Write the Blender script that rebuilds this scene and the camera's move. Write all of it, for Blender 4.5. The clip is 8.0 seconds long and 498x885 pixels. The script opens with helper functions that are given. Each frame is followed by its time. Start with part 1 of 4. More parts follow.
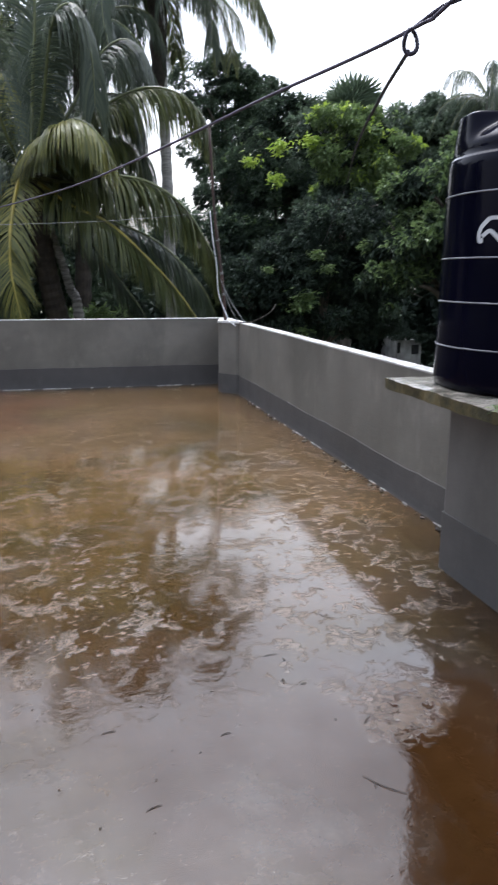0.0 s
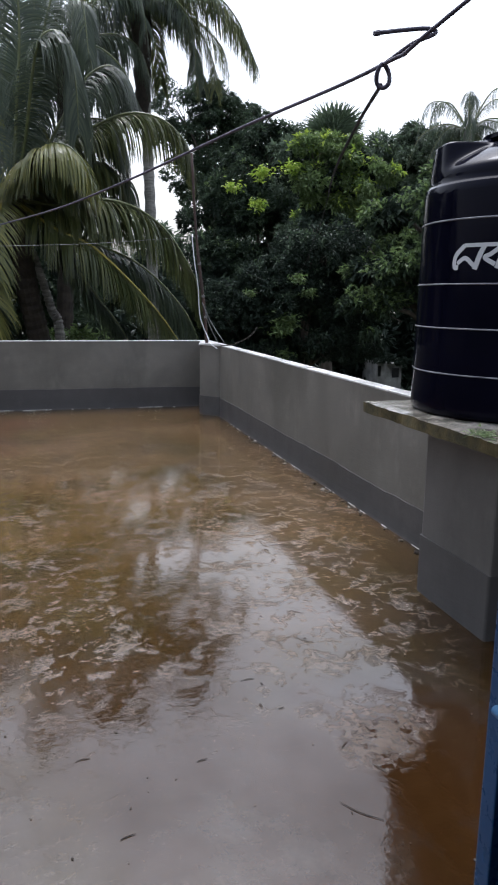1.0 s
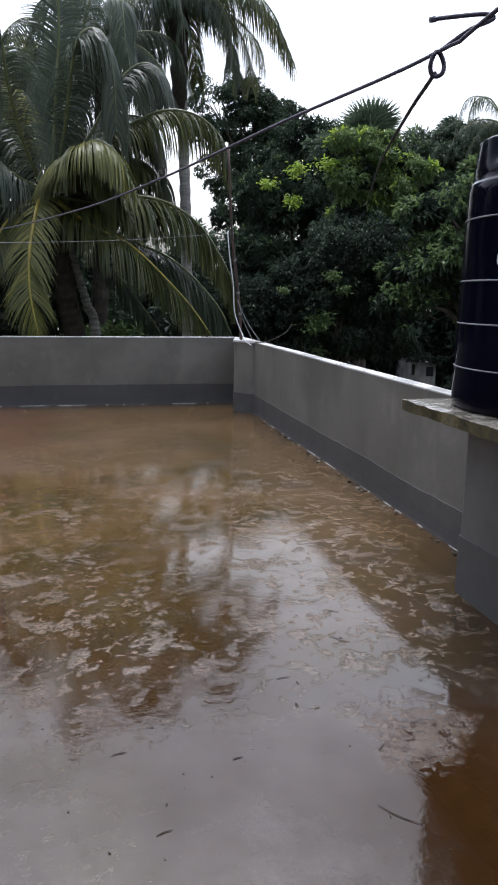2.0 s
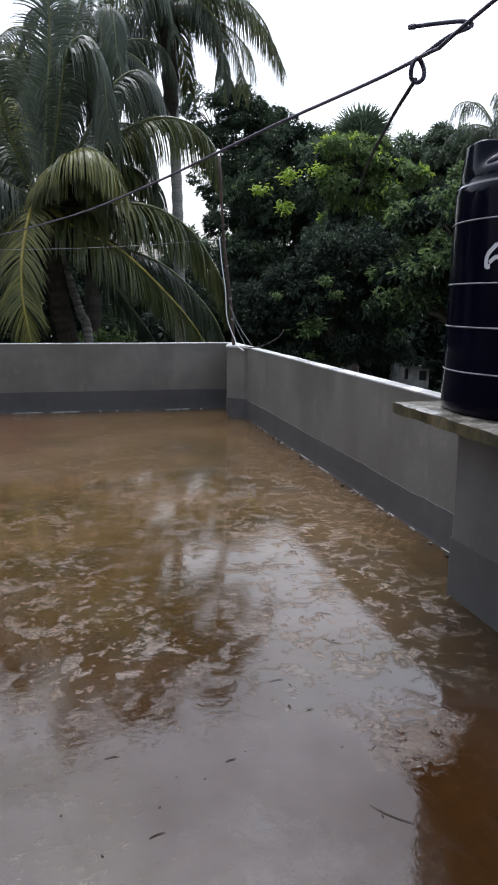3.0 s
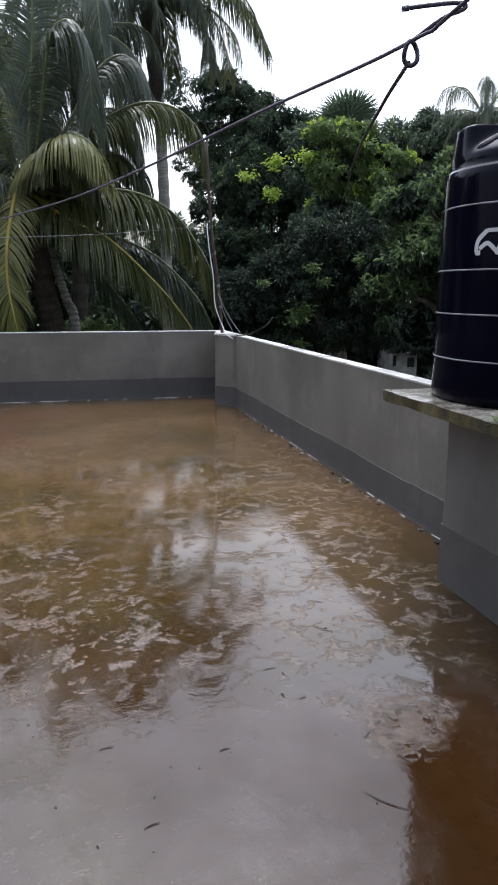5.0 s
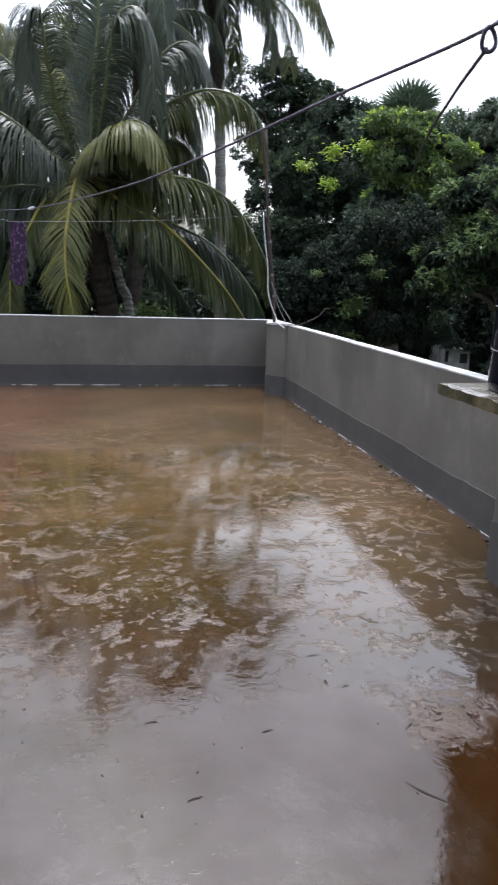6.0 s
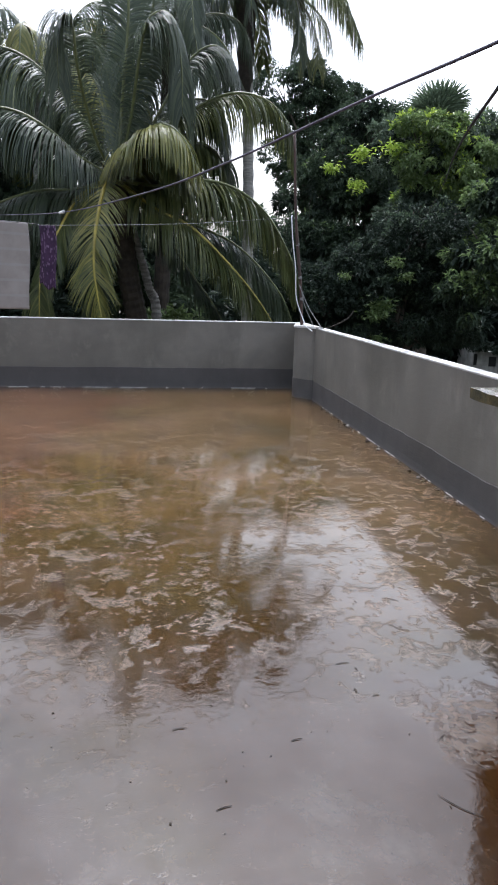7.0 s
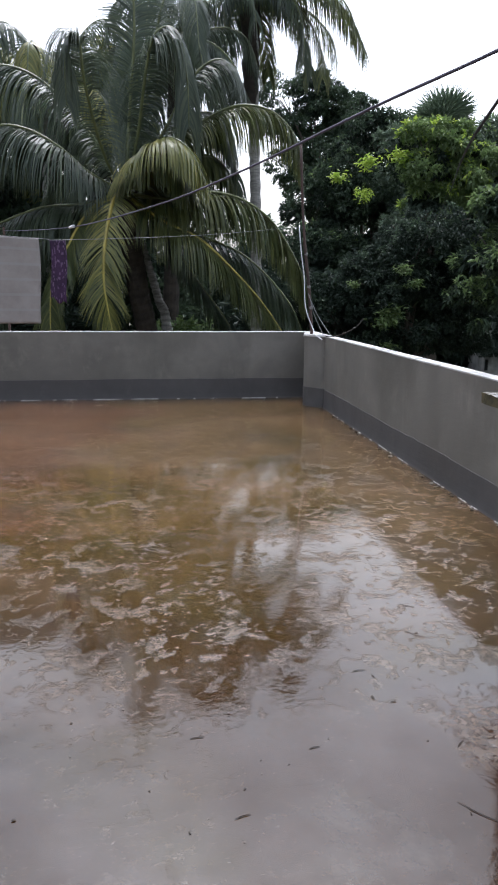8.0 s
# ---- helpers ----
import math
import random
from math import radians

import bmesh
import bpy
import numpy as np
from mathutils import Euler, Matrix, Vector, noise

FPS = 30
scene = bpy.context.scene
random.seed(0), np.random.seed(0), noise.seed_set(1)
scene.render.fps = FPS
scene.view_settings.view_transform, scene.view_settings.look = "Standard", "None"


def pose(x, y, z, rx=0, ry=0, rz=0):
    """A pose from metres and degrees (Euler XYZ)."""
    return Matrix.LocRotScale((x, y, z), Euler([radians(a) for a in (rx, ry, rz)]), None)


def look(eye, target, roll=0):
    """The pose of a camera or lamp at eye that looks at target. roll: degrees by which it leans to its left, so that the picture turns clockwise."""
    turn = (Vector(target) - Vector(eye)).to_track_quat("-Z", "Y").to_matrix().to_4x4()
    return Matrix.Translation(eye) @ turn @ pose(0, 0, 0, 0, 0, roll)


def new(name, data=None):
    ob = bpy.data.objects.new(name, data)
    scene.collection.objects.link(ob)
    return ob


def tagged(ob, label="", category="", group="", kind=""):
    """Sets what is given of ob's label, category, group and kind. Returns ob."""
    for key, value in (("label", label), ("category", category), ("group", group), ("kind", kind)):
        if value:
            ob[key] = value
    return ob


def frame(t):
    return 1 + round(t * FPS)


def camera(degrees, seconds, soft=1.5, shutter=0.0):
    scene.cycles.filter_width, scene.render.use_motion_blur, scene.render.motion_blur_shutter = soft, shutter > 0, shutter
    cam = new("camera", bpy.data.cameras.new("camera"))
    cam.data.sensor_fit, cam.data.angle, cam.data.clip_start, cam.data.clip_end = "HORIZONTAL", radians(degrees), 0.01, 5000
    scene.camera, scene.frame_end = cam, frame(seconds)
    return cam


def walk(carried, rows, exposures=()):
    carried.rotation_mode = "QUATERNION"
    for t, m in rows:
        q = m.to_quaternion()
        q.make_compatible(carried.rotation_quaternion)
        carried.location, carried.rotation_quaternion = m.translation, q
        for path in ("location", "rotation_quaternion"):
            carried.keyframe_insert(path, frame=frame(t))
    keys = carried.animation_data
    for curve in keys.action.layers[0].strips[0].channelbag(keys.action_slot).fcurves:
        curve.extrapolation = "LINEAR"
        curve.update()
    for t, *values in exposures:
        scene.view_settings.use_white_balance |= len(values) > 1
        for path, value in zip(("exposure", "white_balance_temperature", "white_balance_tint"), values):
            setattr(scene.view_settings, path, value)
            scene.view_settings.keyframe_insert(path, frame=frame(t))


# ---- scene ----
cam = camera(38.0, 8.0, soft=1.9, shutter=0.4)
PATH = [
    (0, (0.161, -0.139, 1.457), (0.653, 1.748, 1.009), 0.3),
    (0.5, (0.182, -0.156, 1.463), (0.768, 1.715, 1.066), 0.5),
    (1, (0.173, -0.148, 1.462), (0.716, 1.738, 1.074), 0.8),
    (1.5, (0.164, -0.141, 1.456), (0.661, 1.758, 1.075), 1.1),
    (2, (0.15, -0.122, 1.454), (0.61, 1.784, 1.058), 1.0),
    (2.2, (0.135, -0.141, 1.454), (0.602, 1.764, 1.063), 1.1),
    (3.3, (0.167, -0.143, 1.448), (0.636, 1.764, 1.067), 0.3),
    (3.5, (0.161, -0.134, 1.451), (0.61, 1.776, 1.061), 0.6),
    (4, (0.153, -0.128, 1.451), (0.617, 1.779, 1.067), 0.2),
    (4.2, (0.154, -0.124, 1.453), (0.622, 1.777, 1.047), -0.2),
    (5.3, (0.155, -0.126, 1.447), (0.665, 1.762, 1.027), 0.5),
    (5.5, (0.153, -0.113, 1.441), (0.65, 1.774, 1.003), 0.5),
    (6, (0.122, -0.141, 1.439), (0.503, 1.772, 0.998), 1.8),
    (6.5, (0.111, -0.122, 1.44), (0.437, 1.803, 1.004), 1.9),
    (7, (0.109, -0.114, 1.441), (0.421, 1.812, 1.005), 1.7),
    (7.5, (0.112, -0.137, 1.444), (0.431, 1.794, 1.035), 1.4),
    (8, (0.104, -0.126, 1.438), (0.385, 1.811, 1.028), 0.5),
]
walk(cam, [(t, look(eye, target, roll)) for t, eye, target, roll in PATH],
     exposures=[(t, e, 5750, 14) for t, e in ((0, 1.38), (0.5, 1.05), (2, 0.95), (3.5, 0.93), (4.2, 0.99), (5.5, 1.15), (6.5, 1.38), (8, 1.22))])

# ---- world and sun: overcast, rainy daylight ----
world = bpy.data.worlds.new("overcast_sky")
scene.world = world
world.use_nodes = True
wn, wl = world.node_tree.nodes, world.node_tree.links
wn.clear()
sky = wn.new("ShaderNodeTexSky")
sky.sky_type = "NISHITA"
sky.sun_disc = False
sky.sun_elevation = radians(67)
sky.sun_rotation = radians(8)
sky.air_density, sky.dust_density, sky.ozone_density = 2.0, 6.0, 1.0
hsv = wn.new("ShaderNodeHueSaturation")
hsv.inputs["Saturation"].default_value = 0.34
bg = wn.new("ShaderNodeBackground")
bg.inputs["Strength"].default_value = 0.15
wout = wn.new("ShaderNodeOutputWorld")
wl.new(sky.outputs[0], hsv.inputs["Color"])
wl.new(hsv.outputs[0], bg.inputs["Color"])
wl.new(bg.outputs[0], wout.inputs["Surface"])

sun_data = bpy.data.lights.new("sun", "SUN")
sun_data.energy, sun_data.angle, sun_data.color = 0.6, radians(20), (1.0, 0.97, 0.93)
sun = new("sun", sun_data)
sun.matrix_world = look((1.6, 11.6, 27.6), (0, 0, 0))


# ---- materials ----
class Nodes:
    """A short way to write node materials."""

    def __init__(self, name):
        self.mat = bpy.data.materials.new(name)
        self.mat.use_nodes = True
        self.tree = self.mat.node_tree
        self.tree.nodes.clear()
        self.out = self.tree.nodes.new("ShaderNodeOutputMaterial")

    def add(self, kind, links=(), **values):
        n = self.tree.nodes.new(kind)
        for key, v in values.items():
            n.inputs[key.replace("_", " ")].default_value = v
        for key, src in dict(links).items():
            self.tree.links.new(src, n.inputs[key])
        return n

    def place(self, scale=(1, 1, 1)):
        tc = self.tree.nodes.new("ShaderNodeTexCoord")
        m = self.add("ShaderNodeMapping", {"Vector": tc.outputs["Object"]})
        m.inputs["Scale"].default_value = scale
        return m.outputs[0]

    def noise(self, vec, scale, detail=4.0, rough=0.55, distortion=0.0):
        n = self.add("ShaderNodeTexNoise", {"Vector": vec}, Scale=scale, Detail=detail, Roughness=rough, Distortion=distortion)
        return n.outputs["Fac"]

    def ramp(self, src, stops):
        n = self.add("ShaderNodeValToRGB", {"Fac": src})
        while len(n.color_ramp.elements) < len(stops):
            n.color_ramp.elements.new(0.5)
        for e, (p, c) in zip(n.color_ramp.elements, stops):
            e.position = p
            e.color = (*c, 1) if isinstance(c, tuple) else (c, c, c, 1)
        return n.outputs["Color"]

    def mix(self, fac, a, b, mode="MIX"):
        n = self.tree.nodes.new("ShaderNodeMix")
        n.data_type, n.blend_type = "RGBA", mode
        for key, v in ((0, fac), (6, a), (7, b)):
            if isinstance(v, (int, float)):
                n.inputs[key].default_value = v
            elif isinstance(v, tuple):
                n.inputs[key].default_value = (*v, 1)
            else:
                self.tree.links.new(v, n.inputs[key])
        return n.outputs[2]

    def math(self, op, a, b=0.5):
        n = self.tree.nodes.new("ShaderNodeMath")
        n.operation = op
        for i, v in enumerate((a, b)):
            if isinstance(v, (int, float)):
                n.inputs[i].default_value = v
            else:
                self.tree.links.new(v, n.inputs[i])
        return n.outputs[0]

    def bump(self, height, strength, distance, before=None):
        n = self.add("ShaderNodeBump", {"Height": height}, Strength=strength, Distance=distance)
        if before is not None:
            self.tree.links.new(before, n.inputs["Normal"])
        return n.outputs[0]

    def surface(self, color, rough=0.6, normal=None, metal=0.0, ior=1.45, **more):
        p = self.add("ShaderNodeBsdfPrincipled", Metallic=metal, IOR=ior, **more)
        for key, v in (("Base Color", color), ("Roughness", rough), ("Normal", normal)):
            if v is None:
                continue
            if isinstance(v, tuple):
                p.inputs[key].default_value = (*v, 1)
            elif isinstance(v, (int, float)):
                p.inputs[key].default_value = v
            else:
                self.tree.links.new(v, p.inputs[key])
        self.tree.links.new(p.outputs[0], self.out.inputs[0])
        return self.mat


def wet_floor():
    """Wet concrete under a film of rain water: brown silt, thin grey slurry, and ragged pads of scum that stand just proud of the water."""
    m = Nodes("wet_muddy_concrete")
    v = m.place()
    split = m.add("ShaderNodeSeparateXYZ", {"Vector": v})
    x, y = split.outputs["X"], split.outputs["Y"]
    fine = m.noise(v, 24, 5, 0.6)
    # the silt: rusty brown, olive in patches, redder towards the open side, paler towards the far parapet
    color = m.ramp(m.noise(v, 0.55, 4, 0.55), [(0.34, (0.018, 0.0084, 0.0024)), (0.50, (0.026, 0.0115, 0.0032)), (0.64, (0.037, 0.0172, 0.0060))])
    color = m.mix(m.ramp(m.noise(v, 0.95, 5, 0.6), [(0.47, 0.0), (0.62, 0.75)]), color, (0.036, 0.024, 0.0060))
    far_side = m.ramp(m.math("ADD", m.math("MULTIPLY", y, 0.1), m.math("MULTIPLY", m.noise(v, 0.8, 4, 0.55), 0.35)), [(0.36, 0.0), (0.64, 1.0)])
    color = m.mix(m.math("MULTIPLY", far_side, 0.85), color, m.ramp(m.noise(v, 1.1, 5, 0.6), [(0.34, (0.066, 0.046, 0.018)), (0.46, (0.100, 0.062, 0.024)), (0.56, (0.128, 0.080, 0.036)), (0.68, (0.150, 0.092, 0.050))]))
    west = m.ramp(m.math("ADD", m.math("ADD", m.math("MULTIPLY", x, -0.35), m.math("MULTIPLY", y, 0.045)), m.noise(v, 0.9, 4, 0.6)), [(0.86, 0.0), (1.25, 0.7)])
    color = m.mix(west, color, m.ramp(m.noise(v, 1.4, 4, 0.6), [(0.35, (0.086, 0.040, 0.019)), (0.65, (0.135, 0.067, 0.037))]))
    # thin grey slurry over it, in clouds
    color = m.mix(m.ramp(m.noise(v, 2.1, 8, 0.72, 0.4), [(0.50, 0.0), (0.66, 0.55)]), color, (0.050, 0.040, 0.031))
    color = m.mix(0.5, color, m.ramp(fine, [(0.3, 0.45), (0.7, 1.0)]), "MULTIPLY")
    grit = m.ramp(m.noise(v, 70, 3, 0.7), [(0.66, 0.0), (0.74, 1.0)])
    color = m.mix(m.math("MULTIPLY", grit, 0.30), color, (0.13, 0.085, 0.05))
    dark = m.ramp(m.noise(v, 38, 3, 0.75), [(0.27, 1.0), (0.33, 0.0)])
    color = m.mix(m.math("MULTIPLY", dark, 0.6), color, (0.010, 0.008, 0.006))
    # ragged pads of scum and just-awash cement, thickest across the middle
    band = m.ramp(m.math("MULTIPLY", y, 0.1), [(0.10, 0.08), (0.20, 0.14), (0.26, 1.0), (0.46, 1.0), (0.75, 0.6)])
    away = m.add("ShaderNodeVectorMath", {0: v})
    away.operation = "DISTANCE"
    away.inputs[1].default_value = (1.26, 1.94, 0.0)
    lump = m.ramp(m.math("ADD", away.outputs["Value"], m.math("MULTIPLY", m.noise(v, 4, 3, 0.5), 0.45)), [(0.32, 1.0), (0.48, 0.0)])
    zone = m.math("MAXIMUM", m.math("MULTIPLY", band, m.ramp(m.noise(v, 1.0, 3, 0.5), [(0.36, 0.15), (0.56, 1.0)])), lump)
    pads = m.ramp(m.noise(v, 5.2, 9, 0.72, 0.35), [(0.54, 0.0), (0.61, 1.0)])
    flakes = m.ramp(m.noise(v, 13, 7, 0.74, 0.3), [(0.575, 0.0), (0.61, 1.0)])
    heap = m.math("MULTIPLY", lump, m.ramp(m.noise(v, 19, 7, 0.72, 0.4), [(0.48, 0.0), (0.53, 1.0)]))
    scum = m.math("MAXIMUM", heap, m.math("MULTIPLY", zone, m.math("MAXIMUM", pads, flakes)))
    color = m.mix(m.math("MULTIPLY", scum, 0.33), color, m.ramp(fine, [(0.3, (0.085, 0.062, 0.040)), (0.7, (0.190, 0.150, 0.112))]))
    damp_patch = m.math("MULTIPLY", m.ramp(m.noise(v, 1.7, 6, 0.65), [(0.42, 0.0), (0.64, 1.0)]), 0.07)
    rough = m.math("ADD", m.ramp(scum, [(0.0, 0.032), (1.0, 0.21)]), damp_patch)
    # the water's skin: nearly flat, a little stirred by drizzle
    n = m.bump(m.noise(v, 4.0, 2, 0.45), 0.06, 0.005)
    n = m.bump(m.noise(v, 11, 3, 0.55), 0.05, 0.004, n)
    n = m.bump(m.noise(v, 34, 3, 0.55), 0.13, 0.0028, n)
    n = m.bump(m.noise(v, 85, 3, 0.6), 0.06, 0.0012, n)
    n = m.bump(scum, 0.16, 0.0040, n)
    n = m.bump(m.math("MULTIPLY", scum, m.noise(v, 60, 5, 0.7)), 0.32, 0.005, n)
    for scale, turns in ((5.0, 150.0), (9.0, 120.0)):
        drop = m.add("ShaderNodeTexVoronoi", {"Vector": v}, Scale=scale)
        ring = m.math("SINE", m.math("MULTIPLY", drop.outputs["Distance"], turns))
        fade = m.ramp(drop.outputs["Distance"], [(0.02, 1.0), (0.16, 0.0)])
        n = m.bump(m.math("MULTIPLY", ring, fade), 0.08, 0.0010, n)
    made = m.surface(color, rough, n, ior=1.50)
    film = m.ramp(m.noise(v, 1.1, 8, 0.68), [(0.34, 0.34), (0.50, 0.50), (0.64, 0.66)])
    m.tree.links.new(film, m.out.inputs[0].links[0].from_node.inputs["Specular IOR Level"])
    return made


def cement(name, a, b, damp, rough=0.55, streak=True):
    m = Nodes(name)
    v = m.place()
    blotch = m.noise(v, 1.7, 6, 0.6, 0.3)
    color = m.mix(m.ramp(blotch, [(0.32, 0.0), (0.68, 1.0)]), a, b)
    cloud = m.noise(m.place((1.0, 1.0, 1.6)), 0.65, 4, 0.6, 0.4)
    color = m.mix(m.ramp(cloud, [(0.38, 0.0), (0.62, 0.45)]), color, damp)
    pale = m.noise(m.place((1.2, 1.2, 0.8)), 2.8, 6, 0.7)
    color = m.mix(m.ramp(pale, [(0.55, 0.0), (0.72, 0.5)]), color, tuple(c * 1.18 for c in b))
    if streak:
        run = m.noise(m.place((1.3, 1.3, 0.55)), 1.3, 6, 0.62)
        color = m.mix(m.ramp(run, [(0.46, 0.0), (0.70, 0.65)]), color, damp)
    trowel = m.noise(m.place((1.0, 1.0, 4.0)), 9, 5, 0.6)
    fine = m.noise(v, 130, 4, 0.7)
    color = m.mix(0.25, color, m.ramp(fine, [(0.3, 0.5), (0.7, 1.0)]), "MULTIPLY")
    n = m.bump(trowel, 0.25, 0.006)
    n = m.bump(fine, 0.25, 0.002, n)
    return m.surface(color, m.ramp(blotch, [(0.3, rough - 0.15), (0.7, rough + 0.15)]), n)


def leaf(name, stops, through_light=0.35, rough=0.35, gloss=0.5):
    """Leaf blades: colour varies from blade to blade, light shines through."""
    m = Nodes(name)
    g = m.tree.nodes.new("ShaderNodeNewGeometry")
    color = m.ramp(g.outputs["Random Per Island"], stops)
    patch = m.noise(m.place(), 1.1, 3, 0.5)
    color = m.mix(m.ramp(patch, [(0.35, 0.0), (0.7, 0.45)]), color, stops[-1][1])
    m.surface(color, rough, ior=1.4, Specular_IOR_Level=gloss)
    body = m.out.inputs[0].links[0].from_node
    t = m.add("ShaderNodeBsdfTranslucent", {"Color": color})
    mixed = m.add("ShaderNodeMixShader", {1: body.outputs[0], 2: t.outputs[0]}, Fac=through_light)
    m.tree.links.new(mixed.outputs[0], m.out.inputs[0])
    return m.mat


def plain(name, a, b, scale, rough, metal=0.0, bump=0.15, stretch=(1, 1, 1), ior=1.45):
    m = Nodes(name)
    v = m.place(stretch)
    n1, n2 = m.noise(v, scale, 5, 0.6), m.noise(v, scale * 7, 4, 0.6)
    color = m.mix(m.ramp(n1, [(0.35, 0.0), (0.65, 1.0)]), a, b)
    return m.surface(color, m.ramp(n2, [(0.3, max(rough - 0.08, 0.03)), (0.7, rough + 0.08)]), m.bump(n2, bump, 0.003), metal, ior)


FLOOR = wet_floor()
PLASTER = cement("grey_cement_plaster", (0.134, 0.125, 0.109), (0.214, 0.198, 0.170), (0.088, 0.083, 0.067), 0.62)
BAND = cement("dark_damp_cement", (0.068, 0.064, 0.061), (0.102, 0.095, 0.091), (0.046, 0.043, 0.041), 0.62)
# The pier's own plaster, evenly darker than the walls.
PIER_PLASTER = cement("dark_grey_plaster", (0.108, 0.100, 0.094), (0.168, 0.156, 0.145), (0.062, 0.058, 0.052), 0.6)
# Wet wall tops: the sky's reflection is put into this pale colour.
COPING = cement("sky_sheen_coping", (0.50, 0.49, 0.47), (0.60, 0.59, 0.57), (0.44, 0.43, 0.41), 0.32, False)
SLAB = plain("stained_wet_concrete", (0.080, 0.072, 0.054), (0.29, 0.27, 0.235), 7, 0.2, bump=0.5)
MOSS_EDGE = plain("mossy_slab_edge", (0.020, 0.018, 0.004), (0.078, 0.058, 0.018), 11, 0.8, bump=0.9)
LIMEWASH = cement("old_limewash", (0.30, 0.29, 0.26), (0.62, 0.60, 0.56), (0.07, 0.07, 0.06), 0.7)
DARK = plain("dark_void", (0.01, 0.01, 0.01), (0.02, 0.02, 0.018), 3, 0.8)
TANK = plain("black_tank_plastic", (0.0016, 0.0016, 0.0056), (0.0028, 0.0028, 0.0086), 3, 0.11, bump=0.02, ior=1.17)
# The light caught by the tank's ribs is put into this colour.
RIB = plain("rib_glint", (0.10, 0.10, 0.12), (0.26, 0.26, 0.28), 12, 0.35, bump=0.05)
WHITE_PAINT = plain("white_paint", (0.42, 0.42, 0.43), (0.50, 0.50, 0.51), 9, 0.45, bump=0.05)
BLUE = plain("blue_gloss_paint", (0.004, 0.030, 0.090), (0.007, 0.046, 0.125), 6, 0.3, bump=0.12)
BLUE_WORN = plain("pale_blue_worn_paint", (0.03, 0.09, 0.18), (0.07, 0.15, 0.25), 18, 0.35, bump=0.15)
STEEL = plain("dull_steel", (0.10, 0.11, 0.13), (0.28, 0.29, 0.31), 20, 0.4, 0.7)
ROPE = plain("dark_rope", (0.034, 0.029, 0.052), (0.085, 0.074, 0.105), 90, 0.6, bump=0.4)
ROPE_DARK = plain("blackened_rope", (0.010, 0.009, 0.012), (0.022, 0.020, 0.024), 90, 0.7, bump=0.4)
WIRE = plain("grey_wire", (0.10, 0.10, 0.10), (0.20, 0.20, 0.19), 60, 0.5)
WHITE_CORD = plain("white_cord", (0.55, 0.56, 0.58), (0.72, 0.72, 0.72), 40, 0.6)
RUST = plain("rusty_brown_pole", (0.030, 0.020, 0.017), (0.070, 0.040, 0.031), 9, 0.65, stretch=(1, 1, 0.3))
CLOTH = plain("beige_cloth", (0.23, 0.205, 0.19), (0.28, 0.255, 0.235), 7, 0.85, bump=0.2)
CLOTH_STRIPE = plain("cloth_stripe", (0.25, 0.235, 0.22), (0.28, 0.265, 0.25), 7, 0.85)
PURPLE = plain("purple_cloth", (0.020, 0.008, 0.027), (0.046, 0.017, 0.056), 10, 0.8)
LILAC = plain("pale_flower_print", (0.07, 0.036, 0.080), (0.14, 0.09, 0.15), 20, 0.8)
BARK = plain("grey_brown_bark", (0.050, 0.040, 0.032), (0.110, 0.090, 0.070), 5, 0.8, bump=0.6, stretch=(1, 1, 0.4))
PALM_BARK = plain("ringed_palm_bark", (0.16, 0.152, 0.138), (0.36, 0.34, 0.31), 7, 0.8, bump=0.5, stretch=(0.6, 0.6, 3.0))
PALM_DARK = plain("dark_fibre", (0.020, 0.016, 0.012), (0.045, 0.034, 0.024), 8, 0.85, bump=0.5)
RACHIS = plain("yellow_green_stalk", (0.20, 0.17, 0.035), (0.34, 0.28, 0.05), 5, 0.4)
RACHIS_GREEN = plain("green_stalk", (0.07, 0.085, 0.028), (0.12, 0.13, 0.045), 5, 0.4)
SOIL = plain("damp_earth", (0.035, 0.030, 0.018), (0.060, 0.065, 0.025), 0.5, 0.85, bump=0.5)
# Blue-grey haze over the trees is mixed into MANGO and SHADE.
MANGO = leaf("dark_mango_leaf", [(0.0, (0.034, 0.049, 0.036)), (0.6, (0.054, 0.080, 0.051)), (1.0, (0.080, 0.114, 0.060))], 0.28, 0.5, 0.3)
# Darker copy of the mango leaf: shade put into the colour.
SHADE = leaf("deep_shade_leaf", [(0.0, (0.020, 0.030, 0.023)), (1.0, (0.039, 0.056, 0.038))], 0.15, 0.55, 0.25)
# Fresh leaves, and also the crowns' top light put into colour.
FRESH = leaf("fresh_and_toplit_leaf", [(0.0, (0.080, 0.122, 0.050)), (0.6, (0.126, 0.186, 0.070)), (1.0, (0.180, 0.246, 0.086))], 0.35, 0.36)
YOUNG = leaf("young_yellow_green_leaf", [(0.0, (0.22, 0.34, 0.05)), (1.0, (0.36, 0.46, 0.07))], 0.35, 0.3)
# Lighter grey-green: the haze of distance put into the leaf colour.
FARLEAF = leaf("hazy_distant_leaf", [(0.0, (0.066, 0.094, 0.066)), (1.0, (0.120, 0.160, 0.100))], 0.25, 0.4)
PALMLEAF = leaf("coconut_leaflet", [(0.0, (0.036, 0.050, 0.037)), (0.7, (0.064, 0.084, 0.056)), (1.0, (0.104, 0.126, 0.068))], 0.32, 0.32, 0.45)
PALMMID = leaf("green_gold_leaflet", [(0.0, (0.052, 0.070, 0.032)), (0.7, (0.088, 0.110, 0.044)), (1.0, (0.160, 0.166, 0.056))], 0.45, 0.28)
PALMGOLD = leaf("old_yellowing_leaflet", [(0.0, (0.100, 0.118, 0.045)), (0.7, (0.175, 0.186, 0.062)), (1.0, (0.290, 0.270, 0.080))], 0.38, 0.22)


